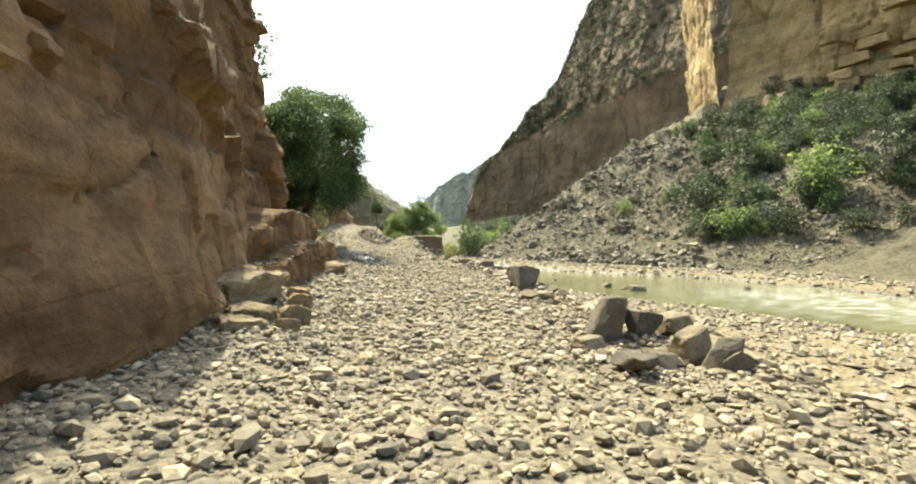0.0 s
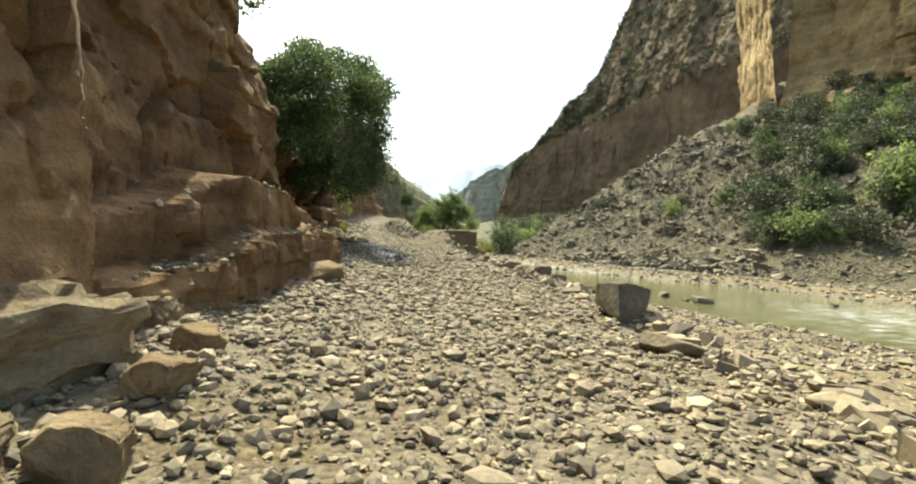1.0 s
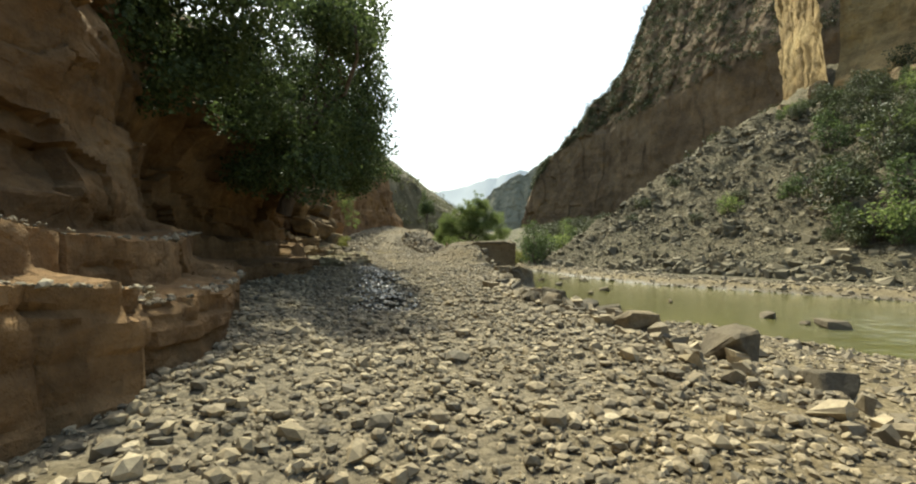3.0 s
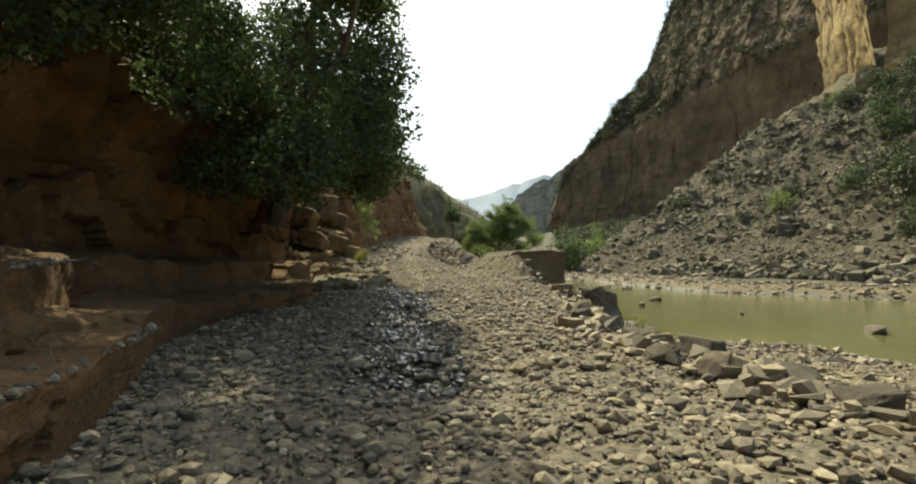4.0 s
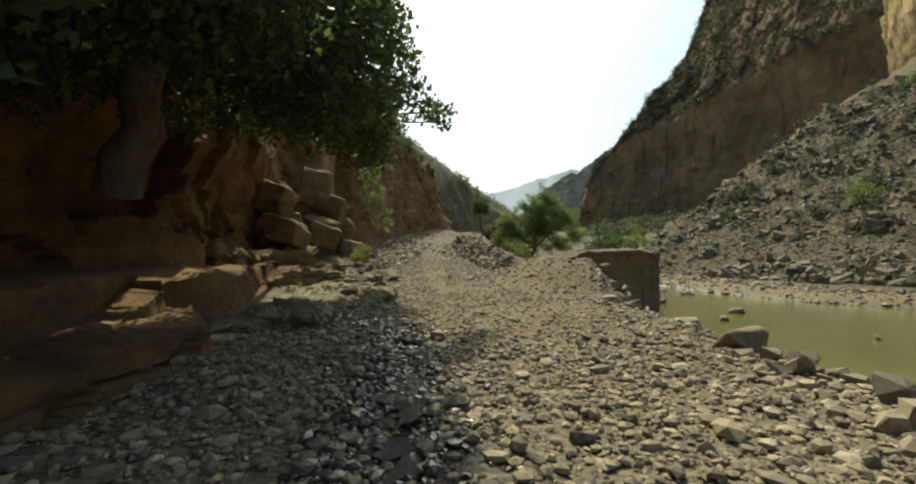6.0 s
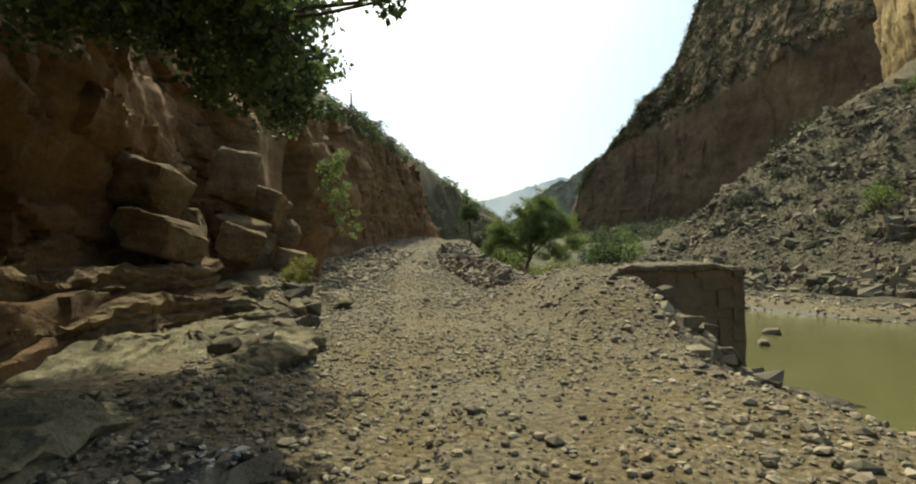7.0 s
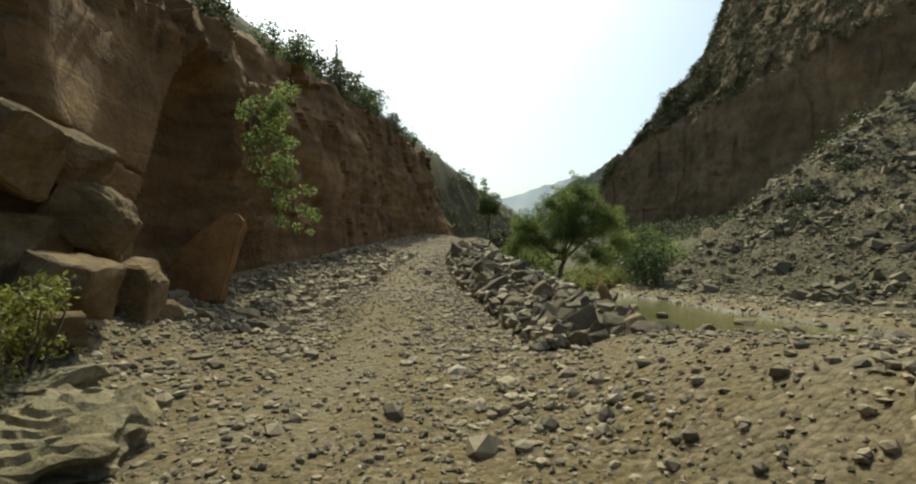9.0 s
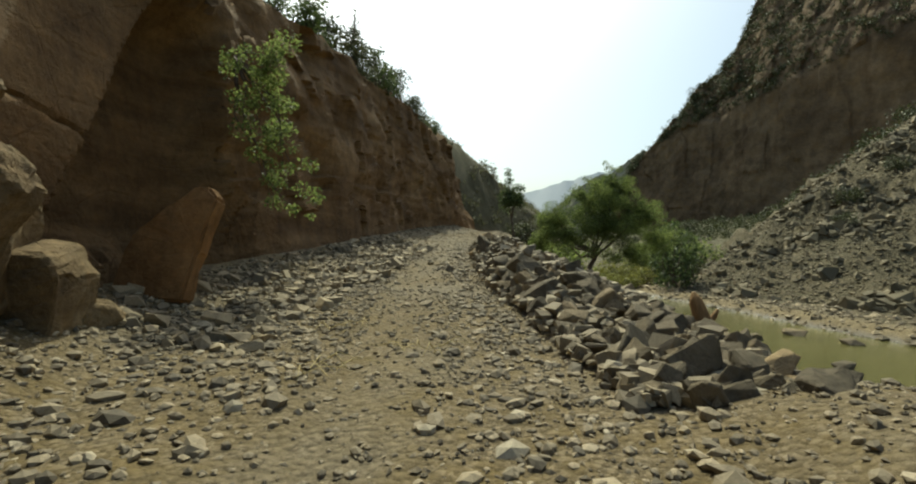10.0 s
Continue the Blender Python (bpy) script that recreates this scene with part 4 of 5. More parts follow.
def thin_conifer():
    rng = np.random.default_rng(41)
    cl = [(rng.uniform(-0.5, 0.5) * (1 - i / 16), rng.uniform(-0.5, 0.5) * (1 - i / 16), 0.5 + i * 0.22, 0.6 * (1.05 - i / 17)) for i in range(16)]
    return build_tree("tree", (LEFT_X(69.5) - 1.6, 69.5, ROAD_Z(69.5) + CLIFF_TOP(69.5) - 0.2), (0, 0, 3.6), cl, 300, 0.13, 42, "thin feathery young tree on the cliff top", M_SCRUB, 0.06)


thin_conifer()

# ---- shrubs ----
def cliff_edge(y, inset=0.5):
    """A place on the brink of the left rock wall."""
    top = np.array([CLIFF_TOP(y)])
    x = float(LEFT_X(y) - set_back(np.array([y]), top)[0]) - inset
    return x, float(ROAD_Z(y) + top[0])


SLOPE = [(44, 87, 8.3), (62, 119, 8.5), (59, 100, 9.5), (53, 83, 5.9), (49, 71, 6.7), (58, 77, 11.0), (54, 65, 4.6), (43, 75, 4.5), (65, 72, 7.7), (92, 105, 6.3),
         (90, 114, 8.1), (78, 106, 6.3), (95, 104, 8.6), (78, 118, 7.0), (52, 96, 5.7), (68, 81, 4.8), (60, 63, 4.5), (36, 103, 4.3), (40, 78, 2.8), (46, 75, 4.5), (71, 104, 6.2)]
for i, (sx, sy, sh) in enumerate(SLOPE):
    shrub(sx, sy, sh * 0.95, (0, 3, 1, 0, 4, 2)[i % 6], label="dense grey-green shrub on the debris slope", group="slope shrubs", spin=i * 53, wide=1.05 if i % 3 else 1.25)
rng_s = np.random.default_rng(5)
for i in range(760):
    sx, sy = rng_s.uniform(34, 118), rng_s.uniform(52, 150)
    along = (sx - 3) * 0.775 + (sy - 110) * 0.632
    thick = 0.5 + 1.2 * float(vnoise(np.array([sx * 0.11]), np.array([sy * 0.11]), 9)[0])
    if along > 9 and sx > 0.47 * sy + 4 * math.sin(sy * 0.3) and rng_s.uniform() < thick:
        shrub(sx, sy, rng_s.uniform(2.6, 6.5), (0, 1, 3, 0, 4, 1, 3, 2)[int(rng_s.integers(0, 8))], label="dense grey-green shrub on the debris slope", group="slope shrubs", spin=i * 71, wide=1.15)
for i, (sx, sy, sh) in enumerate([(26, 121, 3.5), (34, 126, 3.2), (22, 112, 2.6), (40, 108, 3.0), (31, 104, 2.2)]):
    shrub(sx, sy, sh, 4, label="low grey-green bush among the talus", group="talus bushes", spin=i * 40, wide=1.3)
for i, (sx, sy, sh) in enumerate([(-11.2, 88.0, 3.6), (-9.8, 92.0, 3.8), (-7.9, 95.5, 3.0), (-12.4, 93.5, 3.4)]):
    shrub(sx, sy, sh, 2, label="light green bush at the foot of the river bank tree", group="bushes below the tree", spin=i * 77, wide=1.35)
shrub(3.2, 112.0, 8.8, 3, label="tall dark green bush at the foot of the debris slope", spin=30, wide=0.85)
for i, (sx, sy, sh) in enumerate([(-3.6, 117, 3.0), (-5.2, 121, 3.4), (-1.8, 116, 2.6), (-7.5, 126, 4.0), (-4.4, 125, 4.2), (-9.5, 131, 4.5), (0.5, 120, 3.2), (-1.5, 124, 3.8)]):
    shrub(sx, sy, sh, 5, label="yellow-green bush on the flat beside the river", group="river flat bushes", spin=i * 57, wide=1.5)
for i in range(30):
    sy = 118 + i * 4.6
    sx = FAR_X(sy) + 7 + 9 * rng_s.uniform(0, 1) + 0.28 * (sy - 118)
    shrub(sx, sy, rng_s.uniform(3.5, 7.5), (0, 3, 0, 4, 2)[i % 5], label="leafy green bush along the valley floor", group="valley bushes", spin=i * 67, wide=1.3)
for i, (sx, sy, sh) in enumerate([(-12.8, 101, 3.2), (-13.5, 107, 3.6), (-13.4, 96, 2.4), (-17, 116, 4.5), (-12.2, 90, 1.8), (-11.5, 111, 3.4)]):
    shrub(sx, sy, sh, (0, 2, 4)[i % 3], label="olive-green bush beside the river", group="bank bushes", spin=i * 31, wide=1.4)
for i, (sy, sh, inset) in enumerate([(62.5, 2.6, 0.6), (65.5, 3.0, 0.9), (71.5, 2.4, 0.7), (75.0, 3.0, 0.4), (77.5, 3.2, 0.6), (80.5, 2.6, 0.5), (59.0, 1.8, 0.7), (55.0, 1.6, 0.5), (87.0, 2.4, 0.6), (93.0, 2.0, 0.5), (84.0, 2.0, 0.2), (68.0, 2.2, 0.3), (18.5, 2.6, 0.6), (16.0, 2.2, 0.7), (51.0, 2.4, 0.6), (48.8, 1.8, 0.6)]):
    ex, ez = cliff_edge(sy, inset)
    shrub(ex, sy, sh, (3, 0, 1)[i % 3], z=ez - 0.45, label="dark green bush on the edge of the cliff top", group="cliff top bushes", spin=i * 47, wide=1.1)


def yellow_plant(x, y, z, tall, seed, label):
    stems, leaves = shrub_proto(seed, 1.0, M_YELLOW, n=22, per=2300, leaf=0.065)
    ob = empty("plant", (0, 0, 0))
    ob.matrix_world = pose(x, y, z, 0, 0, seed * 7) @ Matrix.Diagonal((tall, tall, tall, 1))
    part("woody_base", stems, ob)
    part("foliage", leaves, ob)
    return tagged(ob, label, "plant")


yellow_plant(-12.55, 45.7, height(-12.55, 45.7) - 0.05, 1.1, 401, "yellow-green leafy plant growing between sandstone blocks")
yellow_plant(-12.4, 44.6, 1.45, 0.7, 402, "dry yellow grass tuft on a rock ledge")
yellow_plant(-0.6, 30.9, height(-0.6, 30.9) - 0.03, 0.95, 403, "yellow-green plant on the river bank beside boulders")


def hanging_plant():
    rng = np.random.default_rng(51)
    ob = empty("climbing_plant", (-15.9, 54.2, 6.1))
    cl, stems = [], []
    for i in range(48):
        t = rng.uniform(0, 1)
        c = (rng.uniform(-0.2, 0.9) + 0.5 * t, rng.uniform(-1.1, 0.7) + 0.9 * t, 1.0 - 3.6 * t + rng.uniform(-0.4, 0.4), rng.uniform(0.16, 0.36) * (1.15 - 0.4 * t))
        cl.append(c)
        if i % 3 == 0:
            stems.append(branch((-0.4, 0.0, 0.8), c[:3], 0.025, 0.008, rng, 5, 0.25))
    part("woody_base", limb_mesh("stems", stems, sides=5), ob)
    part("foliage", foliage_mesh("foliage", cl, 1300, 0.095, 52, M_LEAF2, 0.6), ob)
    return tagged(ob, "leafy green plant hanging down the sandstone cliff", "plant")


hanging_plant()


# ---- masonry at the end of the old roadbed ----
def retaining_wall():
    ob = empty("retaining_wall", (-1.38, 44.0, -3.12))
    rng = np.random.default_rng(61)

    def box(name, x0, y0, z0, x1, y1, z1, jag=0.0):
        bm = bmesh.new()
        bmesh.ops.create_cube(bm, size=1.0)
        bmesh.ops.subdivide_edges(bm, edges=bm.edges[:], cuts=11, use_grid_fill=True)
        for v in bm.verts:
            p = Vector((x0 + (v.co.x + 0.5) * (x1 - x0), y0 + (v.co.y + 0.5) * (y1 - y0), z0 + (v.co.z + 0.5) * (z1 - z0)))
            p += noise.noise_vector(p * 1.7) * jag * 0.5 + noise.noise_vector(p * 5.1) * jag
            v.co = p
        me = bpy.data.meshes.new(name)
        bm.to_mesh(me)
        bm.free()
        me.materials.append(M_WALL)
        return me

    part("core", box("core", -2.8, 0.045, 0.0, -0.06, 0.6, 4.86, 0.03), ob)
    part("core", box("core", -0.6, 0.5, 0.0, -0.045, 6.3, 4.4, 0.03), ob)
    shapes = []
    for i in range(6):
        bm = bmesh.new()
        bmesh.ops.create_cube(bm, size=1.0)
        bmesh.ops.bevel(bm, geom=bm.edges[:], offset=0.05, segments=1, affect="EDGES")
        for v in bm.verts:
            v.co += Vector(rng.normal(size=3) * 0.04)
        me = bpy.data.meshes.new("stone")
        bm.to_mesh(me)
        bm.free()
        me.materials.append(M_WALL)
        shapes.append(me)

    def course(along_x, total, z, h):
        pos = -rng.uniform(0, 0.3)
        while pos < total - 0.1:
            w = rng.uniform(0.3, 0.95)
            a, b = max(0, pos), min(total, pos + w)
            if b - a > 0.12:
                s = new("stone", shapes[int(rng.integers(0, 6))])
                s.parent = ob
                out = rng.uniform(-0.03, 0.03)
                if along_x:
                    s.location, s.scale = (-(a + b) / 2, 0.1 - out, z + h / 2), (b - a + 0.07, 0.2, h + 0.07)
                else:
                    s.location, s.scale = (-0.1 + out, 0.0 + (a + b) / 2, z + h / 2), (0.2, b - a + 0.07, h + 0.07)
            pos += w

    z = 0.6
    while z < 4.9:
        h = min(rng.uniform(0.22, 0.45), 5.0 - z)
        course(True, 2.75 + 0.3 * math.sin(z * 9), z, h)
        course(False, 6.2 if z < 4.0 else 1.6, z, h)
        z += h
    return tagged(ob, "weathered stone retaining wall at the broken end of the old roadbed", "wall")


retaining_wall()


def roadbed_crust():
    """The layer of packed gravel that overhangs the masonry."""
    us, vs = np.linspace(-4.9, -1.3, 76), np.linspace(0, 1, 22)
    gu, gv = np.meshgrid(us, vs, indexing="ij")
    lip = 43.93 + 0.12 * fbm(us * 1.3, us * 0, 331, 4)[:, None]
    y = np.where(gv < 0.55, 45.2 - (45.2 - lip) * gv / 0.55, lip + 0.5 * np.maximum(0, gv - 0.72) / 0.28)
    z = 2.0 - 0.1 * smooth(-2.0, -1.3, gu) - 0.3 * np.clip((gv - 0.5) / 0.5, 0, 1) ** 0.8 * (1 + 0.5 * fbm(us * 1.7, us * 0, 332, 3)[:, None]) + 0.07 * fbm(gu * 3, gv * 9, 333, 4) - 0.6 * smooth(-3.6, -4.9, gu)
    me = mesh_from("roadbed_crust", np.stack([gu, y, z], -1).reshape(-1, 3), grid_faces(len(us), len(vs)), M_GROUND, True)
    for name in ("earth", "sand", "talus", "wet", "scrub"):
        me.attributes.new(name, "FLOAT", "POINT").data.foreach_set("value", np.full(len(me.vertices), 0.5 if name == "earth" else 0.0, dtype=np.float32))
    return tagged(new("roadbed_crust", me), "crust of packed gravel overhanging the old retaining wall", "roadbed")


roadbed_crust()


def stump():
    rng = np.random.default_rng(71)
    ob = empty("log", (-6.44, 52.5, 1.08))
    part("wood", limb_mesh("wood", [[(0, 0, -0.4, 0.14), (0.03, 0.02, 0.1, 0.12), (-0.08, 0.0, 0.42, 0.13), (-0.18, 0.03, 0.72, 0.1), (-0.22, 0.02, 0.86, 0.03)]], M_WOOD, sides=9), ob)
    part("branch_stub", limb_mesh("branch_stub", [[(-0.05, 0, 0.35, 0.06), (0.08, 0.04, 0.52, 0.045), (0.13, 0.05, 0.62, 0.02)]], M_WOOD, sides=6), ob)
    return tagged(ob, "broken brown tree stump standing among boulders by the river", "log")


stump()

# ---- sandstone blocks on the left ----
for bx, by, bz, size, rot, m in [
        (-13.7, 47.0, 2.15, (1.0, 0.95, 0.85), (4, 14, 24), 0), (-15.0, 49.0, 1.9, (1.3, 1.1, 1.25), (6, 8, 30), 1), (-14.5, 48.1, 3.1, (1.1, 1.0, 1.05), (-10, 26, 30), 2), (-14.8, 47.9, 4.05, (1.0, 0.9, 0.78), (8, 28, 20), 3),
        (-14.7, 45.6, 4.7, (1.3, 1.2, 1.7), (-8, 14, 35), 4), (-14.25, 45.1, 3.0, (1.5, 1.1, 1.0), (14, 22, 15), 5), (-13.5, 41.4, 2.75, (1.35, 1.6, 0.92), (-6, 14, 10), 1), (-13.55, 44.1, 2.65, (1.2, 1.1, 1.05), (8, 20, 40), 0), (-14.5, 46.6, 4.0, (1.4, 1.2, 1.1), (-12, 24, 15), 4),
        (-15.2, 47.0, 2.4, (1.6, 2.0, 1.8), (0, 10, 20), 5), (-14.9, 44.4, 1.9, (1.6, 1.8, 1.4), (0, 6, 33), 3), (-15.3, 48.6, 2.6, (1.2, 1.4, 2.2), (4, 10, 120), 2), (-14.9, 49.9, 1.45, (0.7, 0.6, 0.5), (0, 12, 80), 2), (-12.9, 46.2, 1.7, (0.6, 0.5, 0.45), (0, 5, 60), 4),
        (-14.2, 42.9, 2.75, (1.2, 1.0, 1.3), (-10, 16, 120), 1), (-14.4, 41.9, 3.9, (1.5, 1.6, 1.3), (-6, 20, 10), 0)]:
    stone(bx, by, size, rot, z=bz, kind="sandstone_block", group="fallen cliff blocks", mesh=m, label="big angular sandstone block fallen from the cliff")


def leaning_slab():
    """A pointed slab of sandstone that leans against the wall."""
    outline = [(0, -0.3), (1.35, -0.3), (1.45, 0.6), (1.68, 1.62), (1.5, 1.86), (1.25, 1.9), (0.9, 1.6), (0.5, 1.25), (0.22, 0.95), (0.08, 0.4)]
    bm = bmesh.new()
    front = bm.faces.new([bm.verts.new((u, 0, w)) for u, w in outline])
    got = bmesh.ops.extrude_face_region(bm, geom=[front])
    for v in got["geom"]:
        if isinstance(v, bmesh.types.BMVert):
            v.co += Vector((-0.05, 0.42, 0.06))
    bmesh.ops.recalc_face_normals(bm, faces=bm.faces[:])
    bmesh.ops.bevel(bm, geom=bm.edges[:], offset=0.05, segments=2, affect="EDGES")
    bmesh.ops.triangulate(bm, faces=bm.faces[:])
    bmesh.ops.subdivide_edges(bm, edges=bm.edges[:], cuts=2)
    for v in bm.verts:
        v.co += noise.noise_vector(v.co * 2.2) * 0.05 + noise.noise_vector(v.co * 7) * 0.015
    me = bpy.data.meshes.new("leaning_slab")
    bm.to_mesh(me)
    bm.free()
    me.materials.append(M_SLAB)
    ob = new("leaning_slab", me)
    ob.matrix_world = pose(-16.3, 51.25, 1.75, -14, 0, 13)
    return tagged(ob, "tall pointed orange sandstone slab leaning against the cliff", "rock")


leaning_slab()
for bx, by, bz, size, rot, m in [
        (-4.0, 8.0, 0.42, (1.15, 1.7, 1.2), (4, 10, -14), 0), (-3.35, 7.1, 0.22, (0.8, 0.9, 0.6), (5, 8, 40), 1), (-3.2, 6.2, 0.2, (0.75, 0.6, 0.5), (8, 6, 65), 3), (-4.45, 10.2, 0.35, (0.6, 1.1, 0.7), (0, 5, 8), 2)]:
    stone(bx, by, size, rot, z=bz, kind="rock_ledge", group="foot rocks", mesh=m, label="rough pale-topped sandstone rock at the foot of the cliff")
for bx, by, size, m in [(-4.35, 15.5, (0.8, 1.3, 0.55), 3), (-2.75, 7.4, (0.55, 0.5, 0.36), 2), (-2.6, 6.6, (0.4, 0.34, 0.26), 4), (-2.95, 8.3, (0.45, 0.4, 0.3), 1), (-3.3, 9.4, (0.4, 0.5, 0.3), 5)]:
    stone(bx, by, size, (6, 8, bx * 90), kind="sandstone_block", group="foot blocks", mesh=m, label="small tan sandstone block lying on the gravel by the cliff")
# bedded rock shelves beside the ford
def rock_shelf(corners, top, thick, seed, label, material=M_LEDGE):
    """A slab of bedded rock: corners of its plan, counted round; its rim is notched and undercut and its top pitted."""
    ring = []
    for i, (ax, ay) in enumerate(corners):
        bx, by = corners[(i + 1) % len(corners)]
        n = max(2, int(math.hypot(bx - ax, by - ay) / 0.08))
        for k in range(n):
            t = k / n
            ring.append((ax + (bx - ax) * t, ay + (by - ay) * t))
    ring = np.array(ring)
    centre = ring.mean(0)
    n = len(ring)
    way = ring - centre
    way /= np.linalg.norm(way, axis=1)[:, None]
    ang = np.arange(n)
    notch = 0.2 * fbm(ring[:, 0] * 1.4, ring[:, 1] * 1.4, seed, 4)
    rows = [(0.0, 0.1)] + [(0.06 + 0.04 * k, 0.1 * (1 - k / 23)) for k in range(23)] + [(0.975, -0.02), (1.0, -0.07), (1.0, -0.18), (0.96, -0.26), (0.955, -0.36), (0.99, -0.44), (0.985, -0.58), (0.94, -0.66), (0.965, -0.8), (0.93, -1.0)]
    verts, faces = [(centre[0], centre[1], top + 0.06)], []
    for share, drop in rows:
        if share == 0.0:
            continue
        p = centre + (ring - centre) * share + way * (notch * share + (0.05 if drop >= -0.05 else 0.22) * fbm(ang * 0.16, ang * 0 + drop * 14, seed + 4, 4))[:, None]
        lump = 0.3 * fbm(p[:, 0] * 1.1, p[:, 1] * 1.1, seed + 7, 5) * (1 if drop >= -0.05 else 0.4) + 0.12 * fbm(p[:, 0] * 4.5, p[:, 1] * 4.5, seed + 9, 3)
        plate = np.floor(7 * fbm(p[:, 0] * 0.7, p[:, 1] * 0.7, seed + 11, 4) + 0.5) * 0.055
        z = top - 0.04 + (drop * 0.4 if drop > 0 else drop * thick) + lump * 0.6 + (plate if drop >= -0.05 else plate * 0.5)
        verts.extend(zip(p[:, 0], p[:, 1], z))
    for k in range(n):
        faces.append((0, 1 + k, 1 + (k + 1) % n))
    for r in range(len(rows) - 2):
        for k in range(n):
            a, b = 1 + r * n + k, 1 + r * n + (k + 1) % n
            faces.append((a, a + n, b + n, b))
    base = Vector((centre[0], centre[1], top - thick))
    me = mesh_from("rock_shelf", np.array(verts) - np.array(base), faces, material)
    ob = new("rock_shelf", me)
    ob.location = base
    return tagged(ob, label, "rock", "bedded rock shelves")


rock_shelf([(-9.6, 36.3), (-8.75, 38.3), (-9.1, 40.1), (-10.3, 41.5), (-11.4, 42.0), (-13.2, 41.6), (-12.8, 37.2)], 1.0, 0.7, 501, "broad pale pitted rock shelf, wet along its edge")
rock_shelf([(-12.7, 41.9), (-11.27, 42.2), (-11.2, 43.5), (-12.9, 43.7)], 1.42, 0.8, 502, "square mossy rock block in the bedded ledges")
# these two beds take the browner M_BLOCK to stand in for shaded sides
rock_shelf([(-15.0, 34.6), (-11.3, 35.4), (-11.8, 37.6), (-12.1, 39.4), (-12.3, 41.0), (-12.45, 42.6), (-13.0, 43.4), (-15.2, 43.4)], 1.55, 0.8, 503, "thick bed of rock below the fallen blocks, shade in its browner colour", M_BLOCK)
rock_shelf([(-15.2, 34.9), (-11.9, 36.0), (-12.4, 38.0), (-12.9, 39.6), (-12.75, 41.2), (-12.95, 42.6), (-13.4, 43.2), (-15.2, 43.2)], 2.12, 0.7, 509, "upper bed of rock with a mossy lip, shade in its browner colour", M_BLOCK)
rock_shelf([(-13.6, 42.6), (-12.25, 42.8), (-11.9, 44.3), (-13.6, 44.8)], 1.72, 0.8, 504, "dark flat-topped rock shelf stepping down to the track")
rock_shelf([(-13.0, 43.8), (-11.6, 43.9), (-10.75, 45.0), (-11.3, 45.8), (-13.4, 45.8)], 1.14, 0.45, 505, "thin earthy rock shelf jutting over the track")
rock_shelf([(-14.2, 44.4), (-12.5, 44.5), (-12.0, 46.1), (-14.0, 47.2)], 1.42, 0.7, 506, "low rock shelf with dry grass")
rock_shelf([(-10.6, 33.6), (-8.6, 34.2), (-9.2, 36.2), (-11.2, 36.8)], 0.95, 0.6, 507, "dark wet rock shelf under the overhang")
rock_shelf([(-11.9, 40.7), (-10.8, 40.9), (-10.6, 41.6), (-11.6, 42.0)], 1.16, 0.4, 508, "small rough rock lying on the pale shelf")
rng_l = np.random.default_rng(17)
# loose rocks at the foot of the ledges
for i in range(26):
    ly = 38.5 + 0.24 * i + rng_l.uniform(-0.2, 0.2)
    lx = np.interp(ly, [34, 36, 42, 45], [-8.2, -8.8, -10.6, -12.0]) + rng_l.uniform(-0.5, 0.35)
    s = rng_l.uniform(0.22, 0.5)
    stone(lx, ly, (s * 1.3, s, s * 0.75), (rng_l.uniform(-20, 20), rng_l.uniform(-20, 20), i * 61), group="rocks below the ledges", name="rock", mesh=i, label="loose tan rock below the rough ledges")

# rocks shed at the foot of the tall face
for i in range(16):
    k = 3 + i * 6.5 + 3 * math.sin(i * 2.3)
    rx, ry, rs = 80 + 0.632 * k - 4, 172 - 0.775 * k - 3, 2.6 + 1.6 * abs(math.sin(i * 1.7))
    stone(rx, ry, (rs * 1.2, rs, rs * 1.1), (10 * math.sin(i), 12 * math.cos(i), i * 47), kind="sandstone_block", mesh=i, group="rocks under the tall face", label="large tan rock lying at the foot of the tall face")

# beds of rock that jut out of the side of the tall face
BEDS = [rock_mesh("bedrock_ledge", 620 + i, M_TOWER, planes=5, cuts=1, wear=0.06, boxy=1.0, edge=0.05) for i in range(4)]
rng_b = np.random.default_rng(23)
for level in range(13):
    for j in range(7):
        k = 0.02 + 0.14 * j + 0.03 * level + rng_b.uniform(-0.03, 0.03)
        ob = new("bedrock_ledge", BEDS[int(rng_b.integers(0, 4))])
        w = rng_b.uniform(5, 9)
        ob.matrix_world = pose(106 + 39 * k - 3.0 + 0.3 * level, 143 - 54 * k - 2.2 + 0.24 * level, 36 + 3.4 * level - 5.0 * k + rng_b.uniform(-0.5, 0.5), rng_b.uniform(-3, 3), rng_b.uniform(-5, 2), -54 + rng_b.uniform(-14, 10)) @ Matrix.Diagonal((w / 1.6, rng_b.uniform(5, 8) / 1.6, rng_b.uniform(2.0, 3.6) / 1.6, 1))
        tagged(ob, "jutting bed of tan rock on the side of the tall face", "rock", "beds of the tall face")

